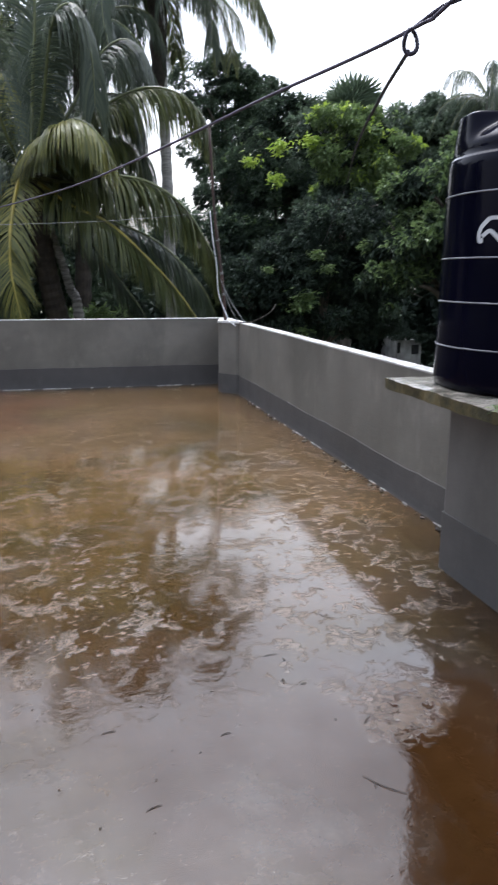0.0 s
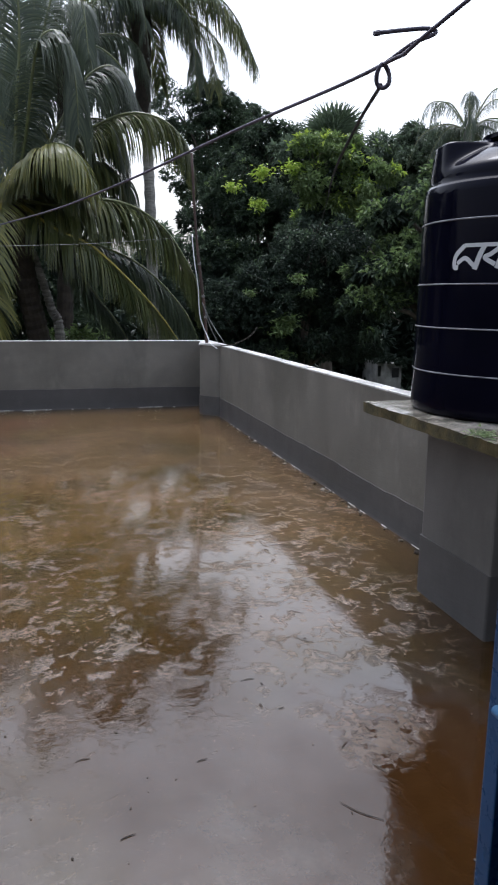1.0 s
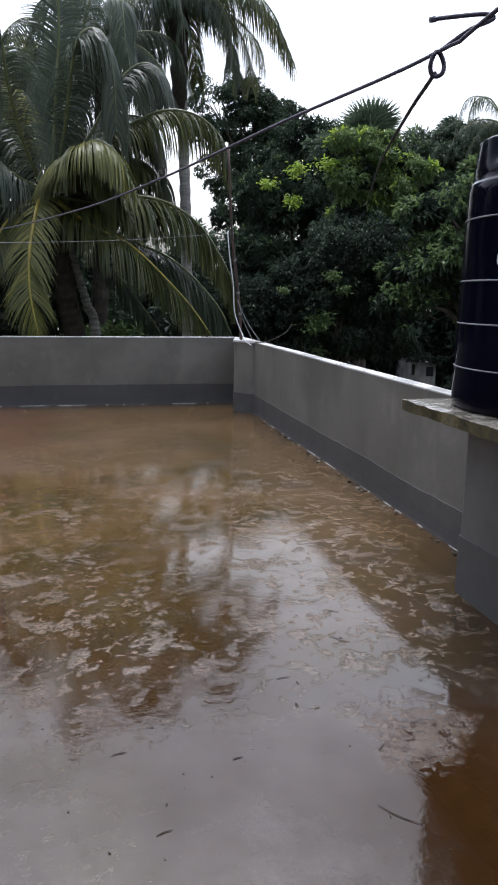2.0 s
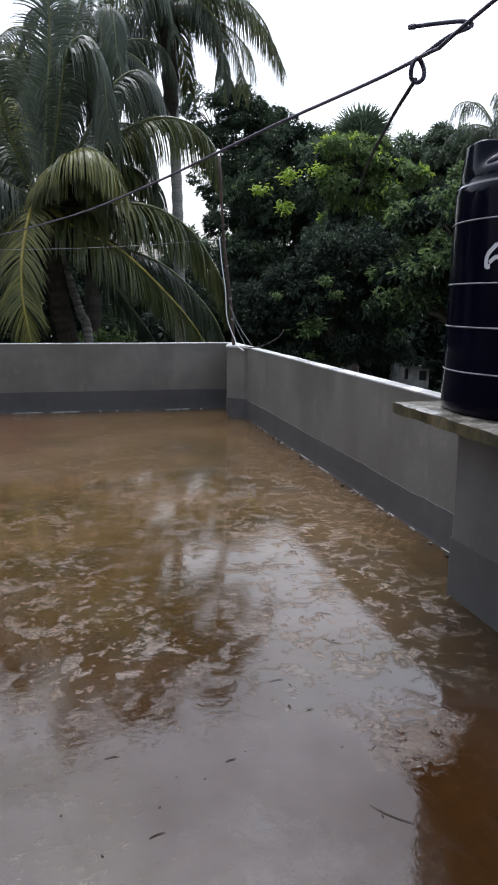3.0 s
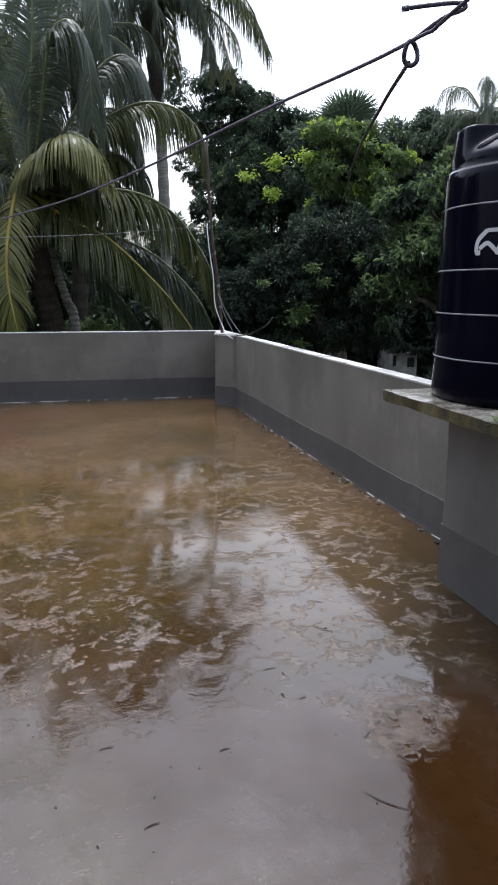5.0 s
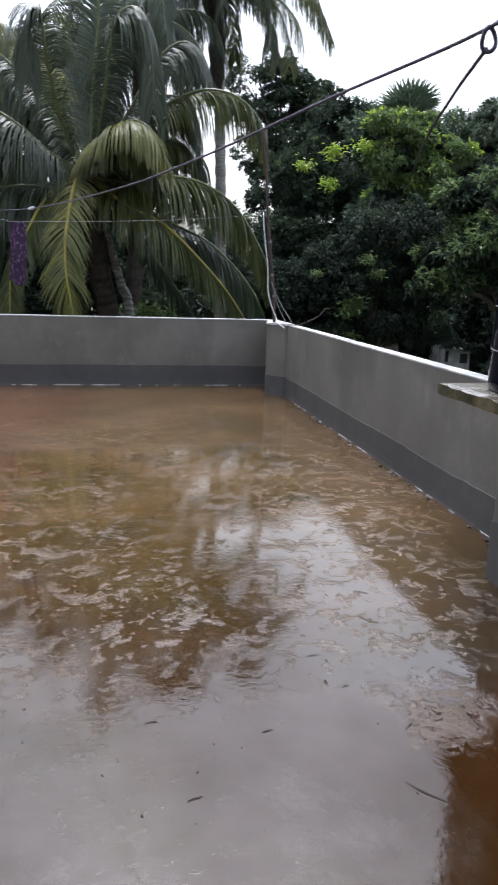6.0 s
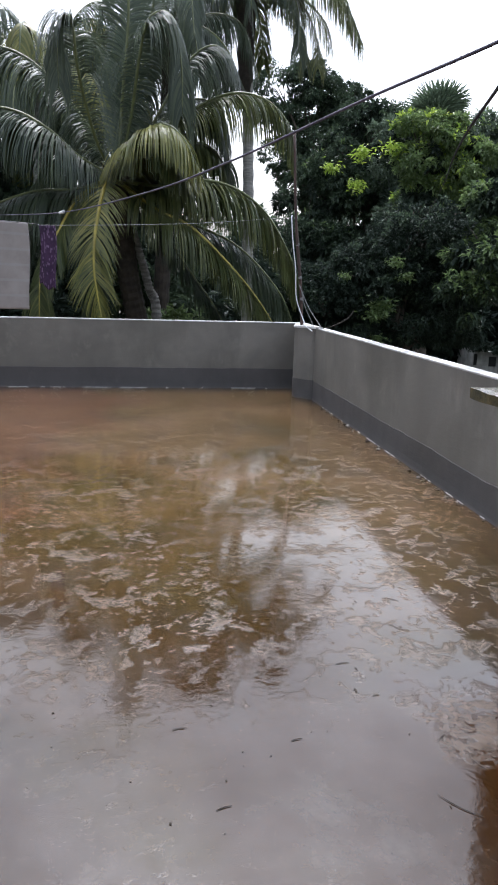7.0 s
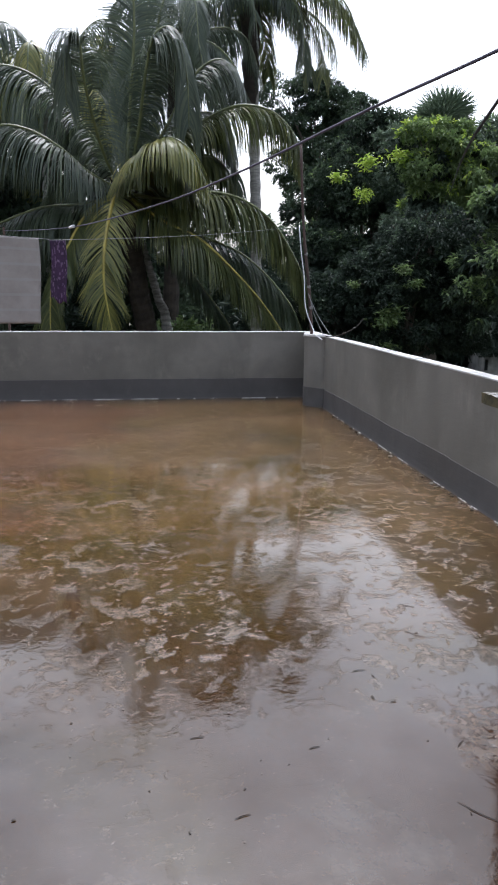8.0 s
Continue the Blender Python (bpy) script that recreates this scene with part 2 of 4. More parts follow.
# ---- shape helpers ----
def smooth(me):
    me.polygons.foreach_set("use_smooth", [True] * len(me.polygons))


def mesh_of(name, bm, material, soft=False):
    me = bpy.data.meshes.new(name)
    bm.normal_update()
    bm.to_mesh(me)
    bm.free()
    for one in material if isinstance(material, list) else [material]:
        me.materials.append(one)
    if soft:
        smooth(me)
    return me


def part(name, bm, material, parent=None, label="", soft=False):
    ob = new(name, mesh_of(name, bm, material, soft))
    ob.parent = parent
    if label:
        tagged(ob, label)
    return ob


def empty(name, at, label, category, group="", kind=""):
    ob = new(name)
    ob.empty_display_size = 0.1
    ob.location = at
    return tagged(ob, label, category, group, kind)


def box(bm, lo, hi, bevel=0.0):
    c = [(a + b) / 2 for a, b in zip(lo, hi)]
    s = [b - a for a, b in zip(lo, hi)]
    got = bmesh.ops.create_cube(bm, size=1, matrix=Matrix.Translation(c) @ Matrix.Diagonal((*s, 1)))
    if bevel:
        edges = list({e for v in got["verts"] for e in v.link_edges})
        bmesh.ops.bevel(bm, geom=edges, offset=bevel, segments=2, profile=0.6, affect="EDGES")
    return bm


def tube(bm, pts, radii, sides=8):
    """A round bar along points, with its own radius at each."""
    pts = [Vector(p) for p in pts]
    if isinstance(radii, (int, float)):
        radii = [radii] * len(pts)
    rings = []
    for i, p in enumerate(pts):
        d = (pts[min(i + 1, len(pts) - 1)] - pts[max(i - 1, 0)]).normalized()
        side = d.cross(Vector((0.13, 0.21, 1)) if abs(d.z) < 0.95 else Vector((1, 0.1, 0))).normalized()
        other = d.cross(side)
        rings.append([bm.verts.new(p + float(radii[i]) * (math.cos(2 * math.pi * k / sides) * side + math.sin(2 * math.pi * k / sides) * other)) for k in range(sides)])
    for a, b in zip(rings, rings[1:]):
        for k in range(sides):
            bm.faces.new((a[k], a[(k + 1) % sides], b[(k + 1) % sides], b[k]))
    bm.faces.new(rings[0][::-1])
    bm.faces.new(rings[-1])
    return bm


def curve(ctrl, n):
    """n + 1 points of a smooth line through the control points."""
    c = [Vector(p) for p in ctrl]
    c = [2 * c[0] - c[1]] + c + [2 * c[-1] - c[-2]]
    out = []
    for i in range(n + 1):
        u = i / n * (len(c) - 3)
        k = min(int(u), len(c) - 4)
        f = u - k
        p0, p1, p2, p3 = c[k:k + 4]
        out.append(0.5 * (2 * p1 + (p2 - p0) * f + (2 * p0 - 5 * p1 + 4 * p2 - p3) * f * f + (3 * p1 - p0 - 3 * p2 + p3) * f ** 3))
    return out


def raw_mesh(name, verts, faces, material):
    me = bpy.data.meshes.new(name)
    me.from_pydata(verts, [], faces)
    me.materials.append(material)
    return me


# ---- the roof terrace ----
WALL_X, BACK_Y, WEST_X, SOUTH_Y = 2.327, 9.638, -6.0, -0.05
TH = 0.105


def rough_block(name, lo, hi, material, step=0.25, wobble=0.003, label="", category=""):
    """A plastered block whose faces are slightly uneven."""
    bm = box(bmesh.new(), lo, hi, 0.008)
    for axis in range(3):
        size = hi[axis] - lo[axis]
        for k in range(1, int(size / step) + 1):
            at = lo[axis] + k * size / (int(size / step) + 1)
            co, no = [0, 0, 0], [0, 0, 0]
            co[axis], no[axis] = at, 1
            bmesh.ops.bisect_plane(bm, geom=bm.verts[:] + bm.edges[:] + bm.faces[:], plane_co=co, plane_no=no)
    for v in bm.verts:
        p = v.co
        v.co = p + wobble * Vector(noise.noise_vector(p * 1.7))
    ob = part(name, bm, material, soft=False)
    return tagged(ob, label, category, kind="structure")


def grid_sheet(name, x0, x1, y0, y1, nx, ny, height, material):
    bm = bmesh.new()
    rows = [[bm.verts.new((x0 + (x1 - x0) * i / nx, y0 + (y1 - y0) * j / ny, height(x0 + (x1 - x0) * i / nx, y0 + (y1 - y0) * j / ny))) for i in range(nx + 1)] for j in range(ny + 1)]
    for a, b in zip(rows, rows[1:]):
        for i in range(nx):
            bm.faces.new((a[i], a[i + 1], b[i + 1], b[i]))
    return part(name, bm, material, soft=True)


def floor_height(x, y):
    """Nearly level; a little higher where silt has settled in patches."""
    return 0.0015 * noise.noise(Vector((x * 0.7, y * 0.7, 3.0))) - 0.0015


floor = tagged(grid_sheet("floor", WEST_X, WALL_X + 0.05, -3.2, BACK_Y + 0.05, 60, 90, floor_height, FLOOR),
               "rain-wet concrete roof floor with brown silt", "floor", kind="structure")
rough_block("roof_slab", (WEST_X - TH, -3.3, -0.22), (WALL_X + TH, BACK_Y + TH, -0.012), PLASTER, 1.0, 0.0, "concrete roof slab under the terrace", "roof")
rough_block("building_wall", (WEST_X - TH + 0.02, -3.28, -3.9), (WALL_X + TH - 0.02, BACK_Y + TH - 0.02, -0.222), PLASTER, 1.5, 0.0, "grey plastered storey below the roof", "wall")

rough_block("wall_north", (WEST_X - TH, BACK_Y, -0.01), (WALL_X - 0.003, BACK_Y + TH, 0.893), PLASTER, label="grey cement-plastered parapet wall across the far side", category="wall")
rough_block("wall_east", (WALL_X, -3.2, -0.01), (WALL_X + TH, BACK_Y + TH, 0.888), PLASTER, label="grey cement-plastered parapet wall beside the tank stand", category="wall")
rough_block("wall_west", (WEST_X - TH, -3.2, -0.01), (WEST_X, BACK_Y - 0.003, 0.893), PLASTER, 0.5, label="grey cement-plastered parapet wall", category="wall")
for name, lo, hi in (("coping_north", (WEST_X - TH, BACK_Y - 0.004, 0.890), (WALL_X - 0.01, BACK_Y + TH + 0.004, 0.903)),
                     ("coping_east", (WALL_X - 0.004, -3.2, 0.885), (WALL_X + TH + 0.004, BACK_Y + TH + 0.004, 0.901))):
    rough_block(name, lo, hi, COPING, 0.3, 0.002, "wet cement top of the parapet, sky sheen put into its pale colour", "coping")


def skirting(name, a, b, out, top):
    """A darker cement skirt on a wall's foot, with an uneven upper edge. a, b: its line; out: the way it faces."""
    a, b, out = Vector(a), Vector(b), Vector(out)
    bm = bmesh.new()
    n = int((b - a).length / 0.06)
    rows = []
    for i in range(n + 1):
        p = a.lerp(b, i / n)
        h = top + 0.012 * noise.noise(p * 1.1) + 0.007 * noise.noise(p * 6.0)
        rows.append([bm.verts.new(p + out * d + Vector((0, 0, z))) for d, z in ((0.014, -0.005), (0.009, 0.02), (0.006, 0.07), (0.005, h), (-0.004, h + 0.003))])
    for r, s in zip(rows, rows[1:]):
        for k in range(4):
            bm.faces.new((r[k], s[k], s[k + 1], r[k + 1]))
    ob = part(name, bm, BAND)
    bm2 = bmesh.new()
    bm2.from_mesh(ob.data)
    bmesh.ops.recalc_face_normals(bm2, faces=bm2.faces)
    bm2.to_mesh(ob.data)
    bm2.free()
    return tagged(ob, "dark damp cement skirt along the wall foot", "skirting", kind="structure")


skirting("skirting_north", (WEST_X, BACK_Y, 0), (WALL_X, BACK_Y, 0), (0, -1, 0), 0.270)
skirting("skirting_east", (WALL_X, 3.0, 0), (WALL_X, 8.66, 0), (-1, 0, 0), 0.235)


def prism(bm, outline, z0, z1, bevel):
    lo = [bm.verts.new((x, y, z0)) for x, y in outline]
    hi = [bm.verts.new((x, y, z1)) for x, y in outline]
    n = len(outline)
    sides = []
    for k in range(n):
        bm.faces.new((lo[k], lo[(k + 1) % n], hi[(k + 1) % n], hi[k]))
        sides.append(bm.edges.get((lo[k], hi[k])))
    bm.faces.new(lo[::-1])
    bm.faces.new(hi)
    if bevel:
        bmesh.ops.bevel(bm, geom=sides, offset=bevel, segments=4, profile=0.5, affect="EDGES")
    return bm


PILLAR = [(2.112, 8.92), (2.330, 8.66), (2.41, 8.72), (2.41, 9.66), (2.31, 9.66)]
pillar = empty("corner_pillar", (2.2, 9.0, 0), "grey plastered corner pillar with a pale cap", "pillar", kind="structure")
pillar.location = (0, 0, 0)
part("shaft", prism(bmesh.new(), PILLAR, -0.01, 0.885, 0.075), PLASTER, pillar, soft=False)
part("skirt", prism(bmesh.new(), [(2.106, 8.914), (2.330, 8.651), (2.42, 8.71), (2.42, 9.655), (2.30, 9.655)], -0.01, 0.245, 0.075), BAND, pillar, "dark damp cement skirt")
part("cap", prism(bmesh.new(), [(2.099, 8.91), (2.330, 8.64), (2.345, 8.68), (2.345, 9.634), (2.29, 9.634)], 0.886, 0.907, 0.0), COPING, pillar, "wet cement cap, sky sheen put into its pale colour")

# ---- the stair house behind the doorway, with the roof over it ----
def house_wall(name, lo, hi):
    return rough_block(name, lo, hi, PLASTER, 0.5, 0.002, "grey plastered stair house wall beside the roof door", "wall")


house_wall("wall_south_1", (-2.2, -0.30, -0.01), (-0.36, SOUTH_Y, 2.5))
house_wall("wall_south_2", (0.83, -0.30, -0.01), (1.70, SOUTH_Y, 2.5))
house_wall("wall_south_3", (-0.36, -0.30, 2.12), (0.83, SOUTH_Y, 2.5))
house_wall("wall_house_west", (-2.2, -3.2, -0.01), (-2.05, -0.303, 2.5))
house_wall("wall_house_east", (1.55, -3.2, -0.01), (1.70, -0.303, 2.5))
house_wall("wall_house_back", (-2.2, -3.35, -0.01), (1.70, -3.203, 2.5))
rough_block("ceiling", (-2.3, -3.4, 2.503), (1.8, 0.02, 2.62), PLASTER, 0.8, 0.0, "concrete stair house roof", "ceiling")

# ---- the land below ----
ground = tagged(grid_sheet("ground", -600, 600, -600, 600, 80, 80, lambda x, y: -3.9 + 0.25 * noise.noise(Vector((x * 0.05, y * 0.05, 0))), SOIL),
                "damp earth and undergrowth below the roof", "ground", kind="structure")


# ---- water tank and its stand ----
def tank_stand():
    ob = empty("tank_stand", (0, 0, 0), "plastered pier with a mossy concrete slab, carrying the tank", "stand")
    bm = box(bmesh.new(), (2.0, 2.40, -0.01), (2.90, 3.0, 0.898), 0.012)
    part("pier", bm, PIER_PLASTER, ob, "dark grey plastered pier")
    bm = prism(bmesh.new(), [(1.993, 2.40), (2.32, 2.393), (2.32, 3.007), (1.993, 3.007)], -0.01, 0.30, 0.012)
    part("skirt", bm, BAND, ob, "dark damp cement skirt")
    bm = bmesh.new()
    nx, ny = 24, 22
    x0, x1, y0, y1 = 1.775, 2.95, 2.12, 3.275
    top, low = [], []
    for j in range(ny + 1):
        ra, rb = [], []
        for i in range(nx + 1):
            x, y = x0 + (x1 - x0) * i / nx, y0 + (y1 - y0) * j / ny
            edge = i in (0, nx) or j in (0, ny)
            w = Vector(noise.noise_vector(Vector((x * 9, y * 9, 0.3)))) * (0.013 if edge else 0.005)
            ra.append(bm.verts.new((x + w.x, y + w.y, 0.955 + w.z * 0.6 - (0.006 if edge else 0))))
            rb.append(bm.verts.new((x + w.y * 0.8, y + w.x * 0.8, 0.901 - (0.012 * abs(noise.noise(Vector((x * 14, y * 14, 2.0)))) if edge else 0))))
        top.append(ra)
        low.append(rb)
    for j in range(ny):
        for i in range(nx):
            f = bm.faces.new((top[j][i], top[j][i + 1], top[j + 1][i + 1], top[j + 1][i]))
            bm.faces.new((low[j][i], low[j + 1][i], low[j + 1][i + 1], low[j][i + 1]))
    rim = [top[0][i] for i in range(nx + 1)] + [top[j][nx] for j in range(1, ny + 1)] + [top[ny][i] for i in range(nx - 1, -1, -1)] + [top[j][0] for j in range(ny - 1, 0, -1)]
    rim2 = [low[0][i] for i in range(nx + 1)] + [low[j][nx] for j in range(1, ny + 1)] + [low[ny][i] for i in range(nx - 1, -1, -1)] + [low[j][0] for j in range(ny - 1, 0, -1)]
    for k in range(len(rim)):
        q = (k + 1) % len(rim)
        f = bm.faces.new((rim[k], rim2[k], rim2[q], rim[q]))
        f.material_index = 1
    bmesh.ops.recalc_face_normals(bm, faces=bm.faces)
    part("slab", bm, [SLAB, MOSS_EDGE], ob, "rough mossy concrete slab")
    return ob


TANK_AT = (2.378, 2.83, 0.957)


def tank_radius(a, z):
    """The tank's wall: a slight taper, and a shoulder that slopes between upright lugs."""
    r = 0.505 - 0.012 * z
    lug = 0.5 + 0.5 * math.tanh(9 * (math.cos(3 * (a - 2.86)) - 0.55))
    if z > 1.00:
        r -= 0.018 * min(1, (z - 1.00) / 0.02)
    if z > 1.06:
        slope = 0.20 * ((z - 1.06) / 0.125) ** 1.5
        r -= slope * (1 - lug) + 0.012 * lug * ((z - 1.06) / 0.125)
    return r


def water_tank():
    ob = empty("water_tank", TANK_AT, "black plastic water tank with thin pale ribs, on the slab", "water tank")
    zs = [0.0, 0.008, 0.03] + [0.05 + 0.95 * k / 30 for k in range(31)] + [1.005, 1.012, 1.02, 1.04, 1.06, 1.075, 1.09, 1.105, 1.12, 1.135, 1.15, 1.165, 1.18, 1.185]
    n = 144
    bm = bmesh.new()
    rings = []
    for z in zs:
        inset = 0.018 if z == 0 else (0.006 if z < 0.02 else 0)
        rings.append([bm.verts.new(((tank_radius(2 * math.pi * k / n, z) - inset) * math.cos(2 * math.pi * k / n),
                                    (tank_radius(2 * math.pi * k / n, z) - inset) * math.sin(2 * math.pi * k / n), z)) for k in range(n)])
    for s, z in ((0.965, 1.195), (0.75, 1.20), (0.5, 1.222), (0.42, 1.226)):
        rings.append([bm.verts.new((v.co.x * s, v.co.y * s, z)) for v in rings[len(zs) - 1]])
    for a, b in zip(rings, rings[1:]):
        for k in range(n):
            bm.faces.new((a[k], a[(k + 1) % n], b[(k + 1) % n], b[k]))
    bm.faces.new(rings[0][::-1])
    bm.faces.new(rings[-1])
    part("body", bm, TANK, ob, soft=True)
    for z in (0.193, 0.393, 0.583, 0.853):
        bm = bmesh.new()
        prof = ((0.0, -0.0035), (0.003, -0.0015), (0.003, 0.0015), (0.0, 0.0035))
        rr = [[bm.verts.new(((tank_radius(0, z) + d) * math.cos(2 * math.pi * k / n), (tank_radius(0, z) + d) * math.sin(2 * math.pi * k / n), z + h)) for d, h in prof] for k in range(n)]
        for k in range(n):
            a, b = rr[k], rr[(k + 1) % n]
            for q in range(3):
                bm.faces.new((a[q], b[q], b[q + 1], a[q + 1]))
        part("rib", bm, RIB, ob, "thin rib, its glint put into the pale colour", soft=True)
    bm = bmesh.new()
    for r0, r1, z0, z1 in ((0.25, 0.25, 1.222, 1.24), (0.235, 0.20, 1.24, 1.262)):
        bmesh.ops.create_cone(bm, cap_ends=True, segments=40, radius1=r0, radius2=r1, depth=z1 - z0, matrix=Matrix.Translation((0, 0, (z0 + z1) / 2)))
    lid = part("lid", bm, TANK, ob, "round black screw lid")
    bm = bmesh.new()
    bmesh.ops.create_cone(bm, cap_ends=True, segments=20, radius1=0.045, radius2=0.035, depth=0.03, matrix=Matrix.Translation((-0.06, -0.05, 1.277)))
    part("knob", bm, TANK, lid)
    return ob


def tank_mark(tank):
    """The white painted mark on the tank: a bar along the top with plain slanted strokes below it."""
    def ribbon(name, pts, width):
        bm = bmesh.new()
        rows = []
        line = curve([(x, 0, z) for x, z in pts], 14)
        for i, p in enumerate(line):
            d = (line[min(i + 1, 14)] - line[max(i - 1, 0)]).normalized()
            side = Vector((-d.z, 0, d.x)) * width / 2
            row = []
            for q in (p + side, p - side):
                a = radians(-164.5) + q.x / 0.495
                r = tank_radius(a, q.z) + 0.0025
                row.append(bm.verts.new((r * math.cos(a), r * math.sin(a), q.z)))
            rows.append(row)
        for a, b in zip(rows, rows[1:]):
            bm.faces.new((a[0], b[0], b[1], a[1]))
        bmesh.ops.recalc_face_normals(bm, faces=bm.faces)
        part(name, bm, WHITE_PAINT, tank, "white painted mark")
    ribbon("painted_bar", [(0.055, 0.742), (0.20, 0.742), (0.34, 0.742)], 0.016)
    ribbon("painted_stroke", [(0.055, 0.742), (0.012, 0.70), (0.008, 0.655), (0.028, 0.652)], 0.020)
    ribbon("painted_stroke", [(0.022, 0.668), (0.060, 0.690), (0.095, 0.665), (0.108, 0.655)], 0.018)
    ribbon("painted_stroke", [(0.148, 0.742), (0.128, 0.70), (0.108, 0.642)], 0.022)
    ribbon("painted_stroke", [(0.225, 0.742), (0.180, 0.706), (0.150, 0.690), (0.195, 0.662)], 0.018)
    ribbon("painted_stroke", [(0.242, 0.742), (0.222, 0.70), (0.204, 0.645)], 0.022)
    ribbon("painted_stroke", [(0.300, 0.742), (0.285, 0.70), (0.268, 0.645)], 0.022)


def slab_weed():
    rng = np.random.default_rng(61)
    ob = empty("weed", (1.805, 2.24, 0.95), "small green weed sprouting on the slab's edge", "plant", kind="stuff")
    n = 150
    d = unit(rng, n)
    d[:, 2] = np.abs(d[:, 2]) * 0.7
    L = rng.uniform(0.010, 0.026, n)
    blades("leaf_tuft", rng.normal(size=(n, 3)) * np.array((0.018, 0.05, 0.008)) + np.array((0, 0, 0.012)), d, np.tile([0, 0, 1.0], (n, 1)) + unit(rng, n) * 0.3, L, L * 0.5, FRESH, ob)
    part("stem", tube(bmesh.new(), [(0, 0, -0.005), (0.004, 0.004, 0.02)], 0.002, 5), RACHIS_GREEN, ob)


tank_stand()
tank_mark(water_tank())


# ---- blue metal door, open outwards ----
def roof_door():
    ob = empty("door_1", (0.80, SOUTH_Y, 0.04), "open blue-painted metal door with a sliding bolt", "door", kind="structure")
    x = 0.0
    part("sheet", box(bmesh.new(), (0.012, 0.0, 0.0), (0.016, 0.735, 2.04)), BLUE, ob, "blue painted steel sheet")
    for name, lo, hi in (("stile", (-0.004, 0.715, 0.0), (0.034, 0.750, 2.04)), ("stile", (-0.004, 0.0, 0.0), (0.034, 0.035, 2.04)),
                         ("rail", (-0.003, 0.036, 0.0), (0.033, 0.714, 0.036)), ("rail", (-0.003, 0.036, 1.0), (0.0115, 0.714, 1.035)),
                         ("rail", (-0.003, 0.036, 2.004), (0.033, 0.714, 2.04))):
        part(name, box(bmesh.new(), lo, hi, 0.003), BLUE, ob)
    part("bolt_guide", box(bmesh.new(), (-0.026, 0.50, 0.935), (-0.004, 0.712, 0.966), 0.004), BLUE_WORN, ob, "pale worn blue bolt guide")
    bm = tube(bmesh.new(), [(-0.016, 0.30, 0.845), (-0.016, 0.716, 0.845)], 0.008, 12)
    bolt = part("bolt", bm, BLUE_WORN, ob, "round sliding bolt", soft=True)
    bm = bmesh.new()
    bmesh.ops.create_uvsphere(bm, u_segments=14, v_segments=10, radius=0.014, matrix=Matrix.Translation((-0.038, 0.645, 0.905)))
    part("knob", bm, BLUE_WORN, ob, soft=True)
    bm = tube(bmesh.new(), [(-0.016 + 0.0, 0.640 + 0.028 * math.cos(a), 0.775 + 0.030 * math.sin(a)) for a in np.linspace(0, 2 * math.pi, 22)], 0.008, 8)
    part("ring_handle", bm, STEEL, ob, "dark steel ring", soft=True)
    part("hasp", box(bmesh.new(), (-0.010, 0.61, 0.74), (-0.004, 0.68, 0.825), 0.002), BLUE, ob)
    for z in (0.25, 1.75):
        part("hinge", tube(bmesh.new(), [(0.02, -0.008, z), (0.02, -0.008, z + 0.1)], 0.010, 10), BLUE, ob)
    return ob


roof_door()


# ---- lines, pole and washing ----
def line_thing(name, pts, radius, material, label, category, n=40, sides=7):
    bm = tube(bmesh.new(), curve(pts, n), radius, sides)
    return tagged(part(name, bm, material, soft=True), label, category)


def clothes_rope():
    ob = empty("clothes_rope", (0, 0, 0), "dark twisted rope with a knot and a loose end, strung overhead", "rope")
    main = [(1.36, -0.05, 2.42), (0.909, 1.062, 1.977), (0.846, 1.275, 1.922), (0.689, 1.807, 1.898), (0.45, 2.616, 1.856), (0.167, 3.572, 1.839), (-0.402, 5.502, 1.885), (-1.256, 8.392, 2.063), (-1.62, 9.70, 2.16)]
    part("line", tube(bmesh.new(), curve(main, 120), 0.0038, 8), ROPE, ob, soft=True)
    k = Vector((0.846, 1.275, 1.918))
    loop = [k + Vector((0.014 * math.cos(a) + 0.004, 0.004 * math.sin(a * 2), -0.016 + 0.022 * math.sin(a))) for a in np.linspace(0.9, 0.9 + 2 * math.pi * 1.15, 26)]
    part("knot", tube(bmesh.new(), loop, 0.0046, 8), ROPE, ob, "knotted loop", soft=True)
    tail = [(0.852, 1.268, 1.925), (0.878, 1.21, 1.945), (0.910, 1.195, 1.958), (0.916, 1.195, 1.966), (0.895, 1.195, 1.968), (0.85, 1.2, 1.962), (0.800, 1.2, 1.952)]
    part("loose_end", tube(bmesh.new(), curve(tail, 30), 0.0040, 8), ROPE, ob, "loose end of the rope", soft=True)
    part("frayed_tip", tube(bmesh.new(), [(0.803, 1.2, 1.9526), (0.792, 1.2, 1.950)], [0.0055, 0.0048], 8), ROPE, ob)
    down = [(0.846, 1.275, 1.885), (0.938, 1.6, 1.880), (1.126, 2.2, 1.868), (1.50, 3.3, 1.80), (2.7, 7.0, 1.72), (5.6, 16.6, 1.9)]
    part("branch_line", tube(bmesh.new(), curve(down, 60), [0.0042 - 0.0030 * min(1, max(0, i - 20) / 12) for i in range(61)], 8), ROPE_DARK, ob, soft=True)
    part("tie", tube(bmesh.new(), [(-0.385, 5.44, 1.886), (-0.425, 5.58, 1.888)], [0.012, 0.009], 8), WHITE_CORD, ob, "scrap of white cord")
    part("post", tube(bmesh.new(), [(-1.62, 9.70, 0.90), (-1.62, 9.70, 2.2)], 0.016, 10), RUST, ob)
    return ob


clothes_rope()

